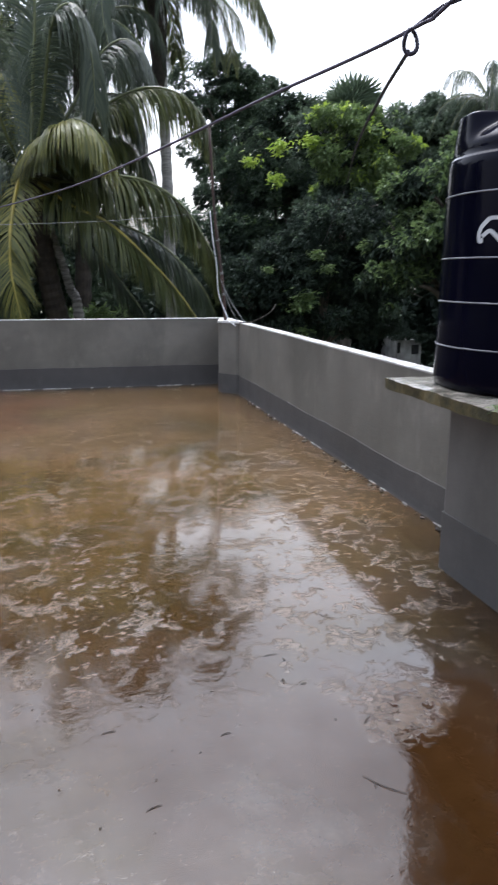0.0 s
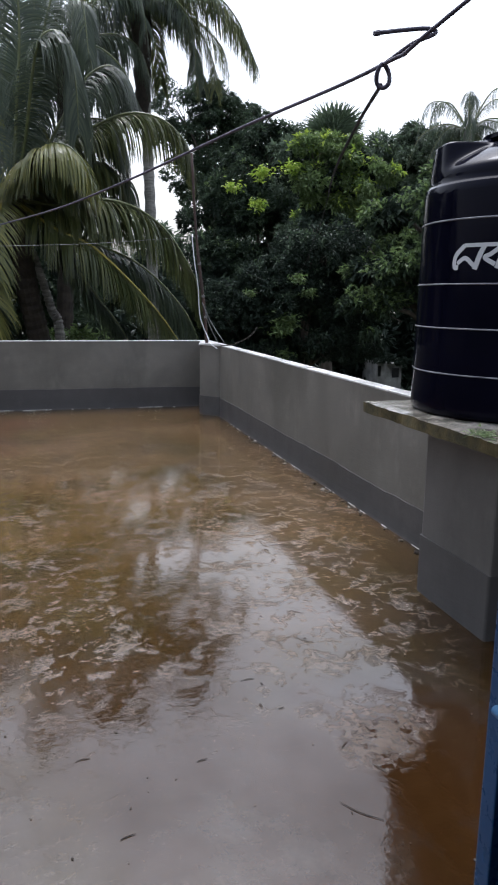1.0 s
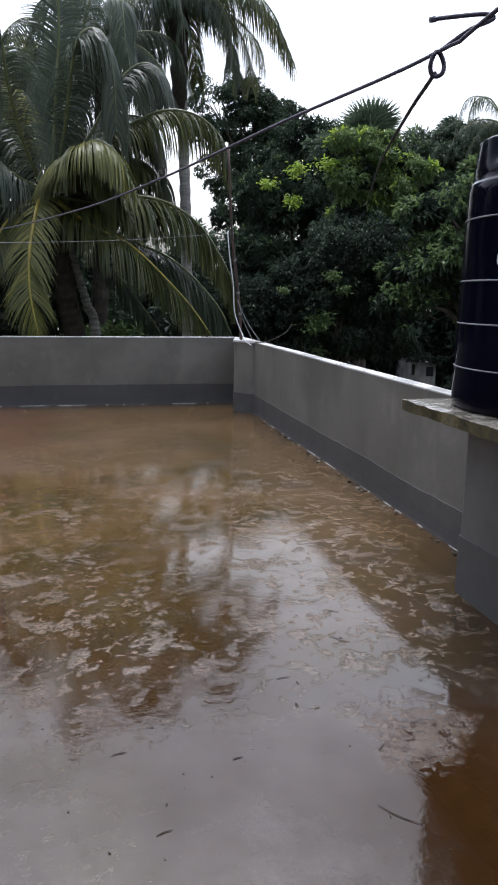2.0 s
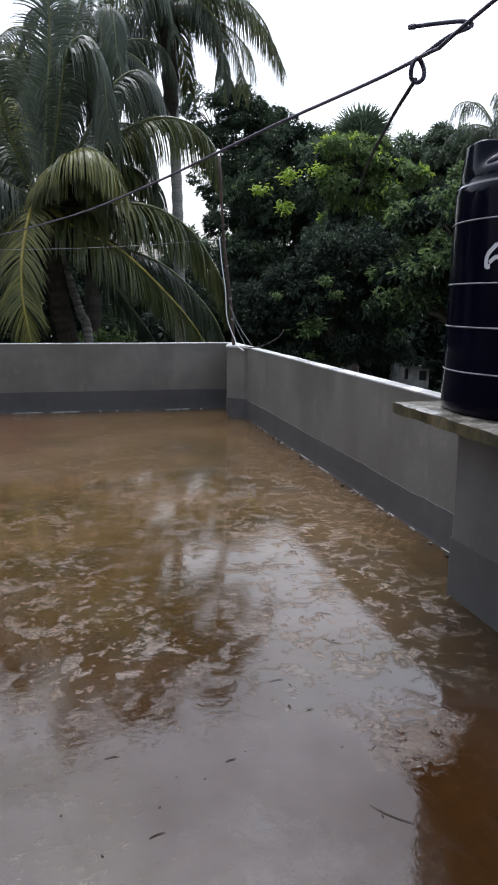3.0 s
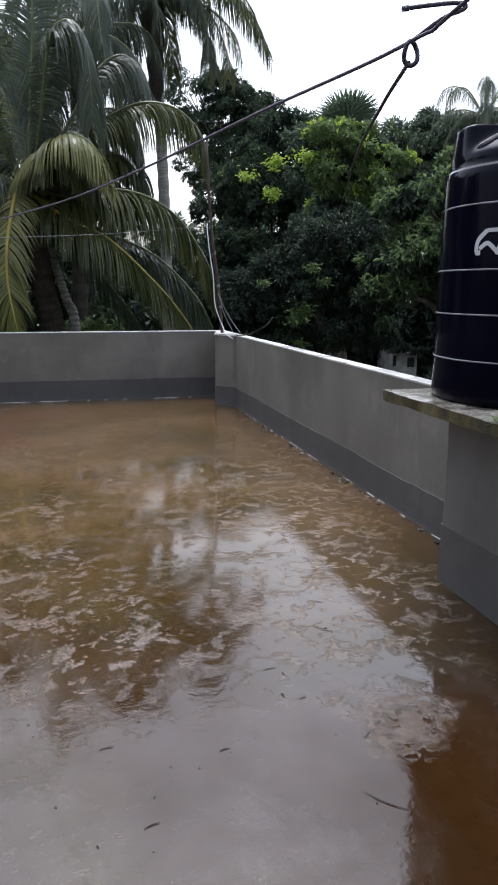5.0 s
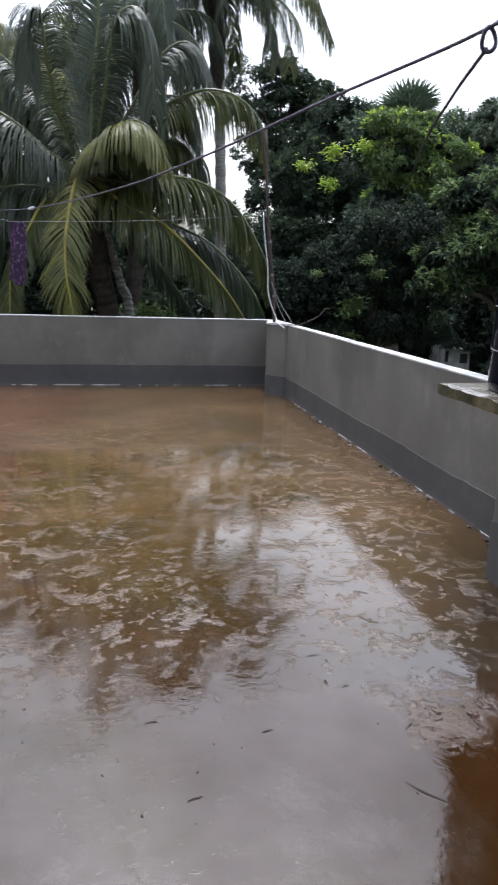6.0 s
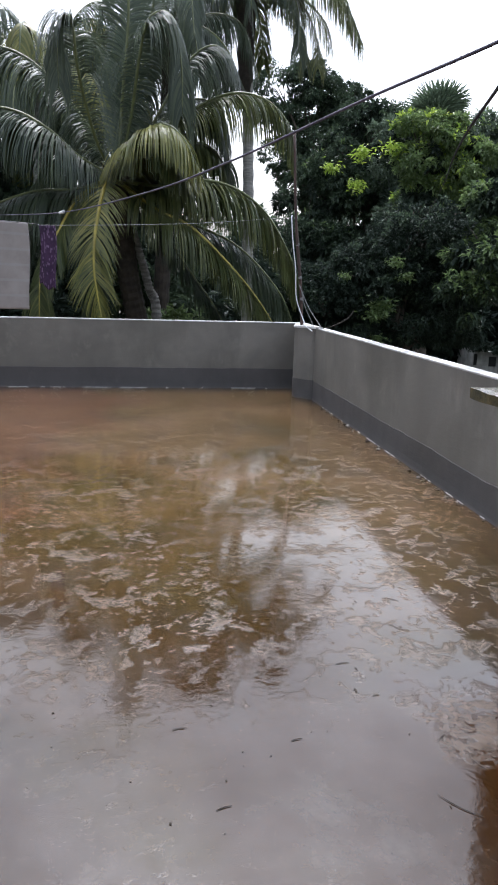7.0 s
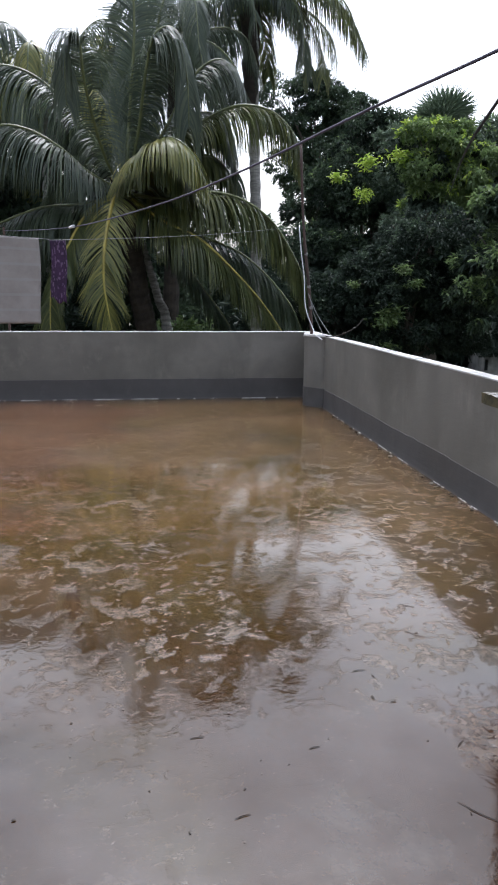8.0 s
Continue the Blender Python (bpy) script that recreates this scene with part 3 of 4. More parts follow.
pole = empty("corner_pole", (0, 0, 0), "rusty brown pole with tied cords at the corner pillar", "pole")
part("shaft", tube(bmesh.new(), curve([(2.235, 9.05, 0.90), (2.19, 9.03, 1.4), (2.09, 9.0, 2.2), (2.03, 9.0, 3.2)], 14), [0.020] * 9 + [0.016] * 6, 10), RUST, pole, soft=True)
for z, x in ((2.22, 2.088), (1.9, 2.125), (1.5, 2.172), (1.24, 2.205)):
    part("lashing", tube(bmesh.new(), [(x, 9.01, z - 0.02), (x + 0.004, 9.01, z), (x, 9.01, z + 0.012)], 0.0225, 10), WIRE, pole, "wire lashing")
line_thing("white_cord", [(2.035, 8.985, 2.24), (2.025, 8.94, 2.18), (2.05, 8.92, 1.9), (2.09, 8.9, 1.6), (2.11, 8.88, 1.25), (2.20, 8.82, 0.98), (2.21, 8.70, 0.912), (2.27, 8.62, 0.86)], 0.0065, WHITE_CORD, "white cord hanging from the pole to the pillar", "cord")
line_thing("stay_wire", [(2.16, 9.0, 1.42), (2.27, 8.9, 1.15), (2.40, 8.75, 0.915)], 0.005, WIRE, "thin grey stay wire from the pole", "wire")
line_thing("stay_wire", [(2.18, 9.0, 1.40), (2.24, 8.95, 1.15), (2.34, 8.85, 0.91)], 0.004, WIRE, "thin grey stay wire from the pole", "wire")
line_thing("stay_wire", [(2.30, 8.55, 0.905), (2.45, 8.5, 0.92), (2.66, 8.5, 1.02), (2.76, 8.55, 1.12)], 0.006, PALM_DARK, "dark dry stem leaning over the parapet", "twig")
line_thing("washing_line", [(2.03, 8.97, 2.215), (0.7, 7.8, 2.01), (-0.55, 6.55, 1.86), (-0.77, 6.5, 1.865), (-1.6, 6.3, 1.90), (-3.6, 6.0, 2.0), (-6.05, 5.6, 2.1)], 0.0026, WIRE, "thin grey washing line strung across the roof", "washing line", 60, 6)


def hanging(name, x0, x1, y, top, low, nx, nz, wave, material, label, category, stripe=None):
    """A cloth that hangs over a line, with soft folds and a turned-over top."""
    bm = bmesh.new()
    rows = []
    for j in range(nz + 1):
        v = j / nz
        row = []
        for i in range(nx + 1):
            u = i / nx
            x = x0 + (x1 - x0) * u
            zt, zl = top(u), low(u)
            fold = wave * (math.sin(u * 9 + 1.3 * v) * 0.6 + math.sin(u * 23 + 2 * v) * 0.25) * (0.3 + v)
            row.append(bm.verts.new((x + 0.01 * math.sin(5 * v), y + fold, zt + (zl - zt) * v)))
        rows.append(row)
    for j in range(nz):
        for i in range(nx):
            f = bm.faces.new((rows[j][i], rows[j][i + 1], rows[j + 1][i + 1], rows[j + 1][i]))
            if stripe and stripe(i, j):
                f.material_index = 1
    ob = part(name, bm, material, soft=True)
    mod = ob.modifiers.new("thickness", "SOLIDIFY")
    mod.thickness = 0.004
    return tagged(ob, label, category)


hanging("washed_sheet", -1.75, -0.775, 6.48, lambda u: 1.895 - 0.03 * u ** 2, lambda u: 1.135 + 0.01 * u, 40, 34, 0.012, [CLOTH, CLOTH_STRIPE],
        "pale beige cloth drying on the line", "cloth", lambda i, j: j % 6 == 4)
hanging("purple_cloth", -0.690, -0.555, 6.53, lambda u: 1.853, lambda u: 1.36 - 0.05 * u + 0.02 * math.sin(9 * u), 14, 26, 0.014, [PURPLE, LILAC],
        "narrow purple flowered cloth drying on the line", "cloth", lambda i, j: noise.noise(Vector((i * 0.8, j * 0.7, 5))) > 0.24)


# ---- trees ----
def blades(name, base, direction, normal, length, width, material, parent, label=""):
    """Many leaf blades as one mesh: each a folded four-cornered blade."""
    n = len(base)
    d = direction / np.linalg.norm(direction, axis=1, keepdims=True)
    s = np.cross(d, normal)
    s /= np.linalg.norm(s, axis=1, keepdims=True) + 1e-9
    nn = np.cross(s, d)
    L, W = length[:, None], width[:, None]
    mid = base + d * L * 0.45
    tip = base + d * L - nn * L * 0.18
    v = np.stack([base, mid - s * W / 2 + nn * W * 0.18, tip, mid + s * W / 2 + nn * W * 0.18], 1).reshape(-1, 3)
    q = np.arange(n) * 4
    f = np.stack([np.stack([q, q + 1, q + 2], 1), np.stack([q, q + 2, q + 3], 1)], 1).reshape(-1, 3)
    ob = new(name, raw_mesh(name, v.tolist(), f.tolist(), material))
    ob.parent = parent
    if label:
        tagged(ob, label)
    return ob


def unit(rng, n):
    v = rng.normal(size=(n, 3))
    return v / np.linalg.norm(v, axis=1, keepdims=True)


def clusters(rng, blobs, count, squash=0.8):
    """Places on small tufts that sit on the surface of several lumps, and the way out from each."""
    c = np.array([b[:3] for b in blobs], float)
    r = np.array([b[3] for b in blobs], float)
    tufts = max(len(blobs) * 3, count // 26)
    home = rng.choice(len(blobs), tufts, p=r ** 2 / (r ** 2).sum())
    way = unit(rng, tufts)
    way[:, 2] = np.where(rng.random(tufts) < 0.3, way[:, 2], np.abs(way[:, 2]) * 0.9 - 0.2)
    tc = c[home] + way * (r[home] * rng.uniform(0.62, 1.05, tufts))[:, None] * np.array([1, 1, squash])
    tr = r[home] * rng.uniform(0.20, 0.42, tufts)
    pick = rng.choice(tufts, count, p=tr ** 2 / (tr ** 2).sum())
    out = unit(rng, count) + way[pick] * 0.55
    out[:, 2] += 0.25
    out /= np.linalg.norm(out, axis=1, keepdims=True)
    place = tc[pick] + out * (tr[pick] * (1 - 0.5 * rng.random(count) ** 2))[:, None] * np.array([1, 1, 0.7])
    return place, out


def leaf_sprays(name, rng, place, out, per, size, material, parent, spread=0.75, label=""):
    n = len(place)
    base = np.repeat(place, per, 0) + rng.normal(size=(n * per, 3)) * size * 0.25
    d = np.repeat(out, per, 0) * 0.55 + unit(rng, n * per) * spread
    d[:, 2] -= 0.22
    up = np.tile([0, 0, 1.0], (n * per, 1)) + unit(rng, n * per) * 0.55
    length = size * rng.uniform(0.7, 1.25, n * per)
    return blades(name, base, d, up, length, length * rng.uniform(0.34, 0.50, n * per), material, parent, label)


def lumps(rng, centre, spread, count, r0, r1):
    c = np.array(centre, float)
    return [(*(c + rng.uniform(-1, 1, 3) * spread), rng.uniform(r0, r1)) for _ in range(count)]


def tree(name, label, foot, blobs, seed, count, per, size, material, trunk_r=0.16, bright=None, category="tree", inner=0.5):
    rng = np.random.default_rng(seed)
    ob = empty(name, foot, label, category)
    inv = np.array(foot, float)
    local = [(b[0] - inv[0], b[1] - inv[1], b[2] - inv[2], b[3]) for b in blobs]
    top = max(local, key=lambda b: b[2])
    fork = Vector((top[0] * 0.3, top[1] * 0.3, min(b[2] - b[3] * 0.6 for b in local)))
    fork.z = max(fork.z, 1.2)
    bm = tube(bmesh.new(), curve([(0, 0, -0.2), tuple(fork * 0.5 + Vector((0.12, 0.05, 0))), tuple(fork)], 8), list(np.linspace(trunk_r, trunk_r * 0.72, 9)), 9)
    part("trunk", bm, BARK, ob, soft=True)
    for b in local:
        e = Vector(b[:3])
        m = fork.lerp(e, 0.5) + Vector(rng.normal(size=3)) * 0.18
        bm = tube(bmesh.new(), curve([tuple(fork), tuple(m), tuple(e)], 8), list(np.linspace(trunk_r * 0.5, 0.02, 9)), 6)
        for _ in range(5):
            tip = e + Vector(unit(rng, 1)[0]) * b[3] * 0.85
            tube(bm, curve([tuple(m.lerp(e, 0.6)), tuple(e.lerp(tip, 0.4)), tuple(tip)], 5), list(np.linspace(0.028, 0.006, 6)), 5)
        part("limb", bm, BARK, ob, soft=True)
    place, out = clusters(rng, local, count)
    leaf_sprays("crown", rng, place, out, per, size, material, ob)
    # Light from above is put into a lighter leaf on upward-facing sprays.
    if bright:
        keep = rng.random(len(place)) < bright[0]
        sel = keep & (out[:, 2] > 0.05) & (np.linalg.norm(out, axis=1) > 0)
        leaf_sprays("sunlit_crown", rng, place[sel] + out[sel] * 0.10, out[sel], per, size * 1.05, bright[1], ob, 0.8, "lighter upper leaves, top light put into the colour")
    # Shade inside the crown is put in as darker leaves.
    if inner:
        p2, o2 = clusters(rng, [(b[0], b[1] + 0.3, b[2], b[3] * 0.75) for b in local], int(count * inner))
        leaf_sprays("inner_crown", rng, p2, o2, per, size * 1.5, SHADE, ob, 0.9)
    return ob


def farther(blobs, k):
    """The same lumps k times as far from the doorway and as large."""
    return [(0.13 + (x - 0.13) * k, -0.13 + (y + 0.13) * k, 1.45 + (z - 1.45) * k, r * k) for x, y, z, r in blobs]


GZ = -3.9
# sparse tree against the sky behind the palms
tree("tree", "tall thin-leaved tree with sky showing through its crown", (9.0, 40.0, GZ),
     [(7.5, 40, 11.5, 1.2), (8.9, 40, 11.8, 1.2), (10.5, 40.4, 11.2, 1.4), (7.5, 40, 9.9, 1.2), (9.3, 40, 10.2, 1.4), (11.0, 40.2, 9.9, 1.5), (7.9, 40, 8.2, 1.3), (9.5, 40, 8.5, 1.5), (8.9, 40, 6.8, 1.5), (12.0, 40.2, 8.8, 1.5), (9.9, 40.2, 12.2, 0.9), (11.6, 40, 11.0, 1.1)],
     3, 5600, 7, 0.17, MANGO, 0.22, None, inner=0.12)
# large dark mango tree
tree("tree", "large dark-leaved mango tree beyond the parapet", (12.2, 37.4, GZ),
     [(12.0, 37.2, 9.3, 1.7), (13.2, 37.2, 8.7, 1.7), (10.9, 37, 8.2, 1.7), (14.4, 37.2, 8.1, 1.7), (9.6, 37, 6.3, 1.9), (11.7, 37, 6.5, 2.3), (14.0, 37, 6.0, 2.4)]
     + farther([(4.4, 17.4, 3.4, 0.9), (5.6, 17.2, 3.3, 1.2), (6.6, 17.4, 3.6, 1.1), (4.3, 17.2, 2.2, 1.2), (5.6, 17.0, 2.0, 1.4), (6.8, 17.2, 2.3, 1.3), (4.6, 17.2, 0.9, 1.2), (6.0, 17.0, 0.6, 1.3), (7.0, 17.4, 0.9, 0.9), (3.6, 17.8, 0.8, 1.0)], 2.15),
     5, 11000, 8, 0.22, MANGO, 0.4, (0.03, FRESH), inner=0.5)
# light green tree top
tree("tree", "light green tree with fresh leaves at its top", (10.0, 24.0, GZ),
     farther([(7.7, 19.6, 5.35, 0.75), (8.5, 19.8, 5.30, 0.75), (9.4, 20.0, 4.95, 0.85), (7.75, 19.4, 4.6, 0.8), (8.5, 19.6, 4.4, 0.9), (8.0, 19.6, 3.8, 0.8), (9.4, 20, 3.6, 1.1)], 1.2),
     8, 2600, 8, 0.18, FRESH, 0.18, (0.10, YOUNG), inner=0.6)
# low mango in front of the large one, its shade put into the leaf colour
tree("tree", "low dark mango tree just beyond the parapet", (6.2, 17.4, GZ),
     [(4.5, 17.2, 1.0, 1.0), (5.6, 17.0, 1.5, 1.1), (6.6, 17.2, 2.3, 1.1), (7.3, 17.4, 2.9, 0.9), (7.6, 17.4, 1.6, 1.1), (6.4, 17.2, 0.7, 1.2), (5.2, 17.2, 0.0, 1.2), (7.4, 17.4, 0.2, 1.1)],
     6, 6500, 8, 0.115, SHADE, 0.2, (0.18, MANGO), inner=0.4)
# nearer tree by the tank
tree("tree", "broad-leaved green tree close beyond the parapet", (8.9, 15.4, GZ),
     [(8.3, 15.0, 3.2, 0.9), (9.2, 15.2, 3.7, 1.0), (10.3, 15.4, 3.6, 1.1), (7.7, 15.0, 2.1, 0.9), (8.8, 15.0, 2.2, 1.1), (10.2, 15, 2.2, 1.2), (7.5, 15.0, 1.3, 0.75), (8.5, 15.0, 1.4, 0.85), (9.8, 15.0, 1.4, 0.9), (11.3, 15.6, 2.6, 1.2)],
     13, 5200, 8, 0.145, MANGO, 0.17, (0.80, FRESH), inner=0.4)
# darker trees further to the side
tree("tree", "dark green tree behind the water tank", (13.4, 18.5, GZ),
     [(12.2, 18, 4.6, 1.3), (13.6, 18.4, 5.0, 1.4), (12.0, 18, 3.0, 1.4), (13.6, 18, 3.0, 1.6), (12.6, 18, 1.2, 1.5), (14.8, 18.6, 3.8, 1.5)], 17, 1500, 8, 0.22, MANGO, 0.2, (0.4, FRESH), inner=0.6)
far = [(12.4, 31, 8.6), (14.4, 31, 9.0), (16.2, 30.5, 8.9), (17.8, 32, 9.1), (19.2, 30.5, 8.8), (20.5, 31, 8.6), (23.5, 30, 8.4)]
for k, (x, y, z) in enumerate(far):
    r = np.random.default_rng(40 + k)
    tree("tree", "distant rounded green tree", (x, y, GZ), [(x + r.uniform(-1.2, 1.2), y + r.uniform(-1, 1), z - 1.0 - 1.1 * j * 0.6 + r.uniform(-0.3, 0.3), 1.5) for j in range(6)], 60 + k, 1900, 7, 0.21, FARLEAF, 0.2, (0.18, FRESH) if k % 2 else None, inner=0.5)


def young_shoots():
    """Bright tufts of new leaves that stand out of the dark crown."""
    rng = np.random.default_rng(77)
    ob = empty("leaf_tufts", (0, 0, 0), "bright yellow-green tufts of new mango leaves", "leaves", kind="stuff")
    spots = [(5.02, 15.9, 4.20, 1.0), (5.71, 15.9, 4.35, 1.0), (4.31, 15.9, 3.86, 0.8), (4.91, 15.9, 3.54, 0.85), (7.11, 15.9, 3.99, 0.9), (5.83, 15.7, 1.94, 0.9), (5.57, 15.7, 1.0, 1.3),
             (6.75, 15.9, 4.45, 0.8), (7.3, 15.9, 4.55, 0.7), (5.45, 15.7, 0.80, 1.2), (6.12, 15.7, 1.64, 0.8), (4.73, 15.8, 1.60, 0.6), (5.55, 15.7, 0.23, 0.9)]
    spots = [(*farther([(x, y, z, 1)], 1.45)[0][:3], s * 1.45) if z > 3 else (x, y, z, s) for x, y, z, s in spots]
    for x, y, z, s in spots:
        n = 120
        p = np.array((x, y, z)) + rng.normal(size=(n, 3)) * np.array((0.10, 0.10, 0.07)) * s
        d = unit(rng, n)
        d[:, 2] = d[:, 2] * 0.45 - 0.05
        L = rng.uniform(0.09, 0.16, n) * s
        blades("tuft", p, d, np.tile([0, 0, 1.0], (n, 1)) + unit(rng, n) * 0.3, L, L * 0.42, YOUNG if z > 2.5 else FRESH, ob)
    return ob


young_shoots()
slab_weed()


def woods(name, label, spots, seed, size, material, count):
    rng = np.random.default_rng(seed)
    place, out = clusters(rng, spots, count, 1.0)
    ob = leaf_sprays(name, rng, place, out, 7, size, material, None, 0.9)
    return tagged(ob, label, "woods", kind="stuff")


# Thickets in SHADE carry the woods' shade in their leaf colour.
rw = np.random.default_rng(5)
UNDER = [(rw.uniform(-9, 16), rw.uniform(19, 24), rw.uniform(-3, 0.9), 1.5) for _ in range(95)]
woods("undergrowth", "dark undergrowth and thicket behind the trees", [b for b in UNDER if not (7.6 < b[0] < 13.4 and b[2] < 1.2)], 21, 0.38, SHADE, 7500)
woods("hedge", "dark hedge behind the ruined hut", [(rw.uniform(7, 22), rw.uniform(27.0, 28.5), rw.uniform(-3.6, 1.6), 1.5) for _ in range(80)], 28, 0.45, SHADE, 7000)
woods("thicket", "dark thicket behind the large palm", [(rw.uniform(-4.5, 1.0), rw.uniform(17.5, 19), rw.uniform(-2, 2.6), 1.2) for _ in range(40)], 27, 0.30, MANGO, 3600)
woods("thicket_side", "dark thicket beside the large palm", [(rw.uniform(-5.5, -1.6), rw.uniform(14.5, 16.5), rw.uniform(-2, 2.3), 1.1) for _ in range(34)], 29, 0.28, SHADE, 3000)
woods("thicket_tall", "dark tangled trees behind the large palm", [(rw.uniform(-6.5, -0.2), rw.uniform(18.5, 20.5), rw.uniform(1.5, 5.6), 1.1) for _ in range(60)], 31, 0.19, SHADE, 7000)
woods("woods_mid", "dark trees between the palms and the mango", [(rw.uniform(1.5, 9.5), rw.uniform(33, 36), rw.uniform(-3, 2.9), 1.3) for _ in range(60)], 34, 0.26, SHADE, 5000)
woods("creeper", "dark creeper hanging over the hut's wall top", [(12.4 + 0.3 * k, 24.75, GZ + 3.12 + 0.12 * rw.uniform(-1, 1), 0.22) for k in range(5)], 36, 0.10, SHADE, 260)
woods("bushes", "bright green bushes just beyond the parapet", [(0.45, 13.6, 0.55, 0.40), (0.95, 13.4, 0.60, 0.45), (1.45, 13.8, 0.50, 0.45), (0.1, 13.8, 0.2, 0.5), (0.9, 13.5, -0.2, 0.8), (1.8, 13.8, 0.0, 0.7)], 22, 0.16, FRESH, 420)
woods("woods_west", "dark trees along the side of the roof", [(rw.uniform(-17, -6), rw.uniform(10, 26), rw.uniform(-3, 4.5), 1.9) for _ in range(60)], 23, 0.42, MANGO, 5000)
# Out of view: added so the tank reflects dark trees instead of sky.
woods("unseen_woods", "added trees out of view, there to darken reflections", [(rw.uniform(8, 16), rw.uniform(-12, 10), rw.uniform(-3, 2.0), 1.9) for k in range(50)], 25, 0.5, MANGO, 3000)
woods("woods_far", "distant belt of trees", [(60 * math.sin(a) * rw.uniform(0.8, 1.1), 60 * math.cos(a) * rw.uniform(0.8, 1.1), rw.uniform(-3, 6), 5.0) for a in np.linspace(0, 2 * math.pi, 90)], 24, 0.65, FARLEAF, 13000)


# ---- coconut palms ----
def frond(parent, pts, material, leaf_len, rng, droop=0.8, per_side=270, width=0.023, stalk=None, bend=0.05, label=""):
    """One feather leaf: a tapering stalk with two rows of hanging leaflets."""
    n = 40
    line = curve(pts, n)
    bm = tube(bmesh.new(), line, [0.030 * (1 - i / n) ** 0.7 + 0.004 for i in range(n + 1)], 6)
    ob = part("frond", bm, stalk or RACHIS_GREEN, parent, label, soft=True)
    verts, faces = [], []
    for side in (-1, 1):
        gap = 0.0
        for k in range(per_side):
            u = 0.08 + 0.92 * (k + rng.uniform(-0.4, 0.4)) / per_side
            u = min(max(u, 0.06), 0.995)
            i = min(int(u * n), n - 1)
            p = line[i].lerp(line[i + 1], u * n - i)
            t = (line[i + 1] - line[i]).normalized()
            s = t.cross(Vector((0, 0, 1)))
            if s.length < 0.15:
                s = t.cross(Vector((0.4, -1, 0)))
            s = s.normalized() * side
            shape = math.sin(math.pi * (0.16 + 0.74 * u)) ** 0.6
            gap = 0.85 * gap + 0.15 * rng.normal()
            L = leaf_len * shape * rng.uniform(0.88, 1.08)
            d = (s * 0.80 + t * (0.40 + 0.45 * u + 0.5 * gap) + Vector((0, 0, bend)) + Vector(rng.normal(size=3)) * 0.05).normalized()
            w = width * rng.uniform(0.8, 1.1)
            flat = t.cross(d).normalized()
            across = d.cross(flat).normalized()
            q, here, segs = len(verts), p.copy(), 6
            for j in range(segs + 1):
                f = j / segs
                half = across * w * 0.5 * min(1.0, 0.5 + 2.5 * f) * (1.0 - f ** 2.2 * 0.94)
                verts.append(here + half)
                verts.append(here - half)
                d = (d + Vector((0, 0, -droop * 0.55 * (0.75 + 0.5 * f)))).normalized()
                here = here + d * (L / segs)
            for j in range(segs):
                a = q + 2 * j
                faces.append((a, a + 1, a + 3, a + 2))
    me = raw_mesh("leaflets", [tuple(v) for v in verts], faces, material)
    leaves = new("blade", me)
    leaves.parent = ob
    return ob


def trunk_part(parent, pts, r0, r1, material, label=""):
    n = 60
    line = curve(pts, n)
    radii = [r0 + (r1 - r0) * i / n + 0.008 * (1 if i % 2 else -1) for i in range(n + 1)]
    part("trunk", tube(bmesh.new(), line, radii, 14), material, parent, label, soft=False)


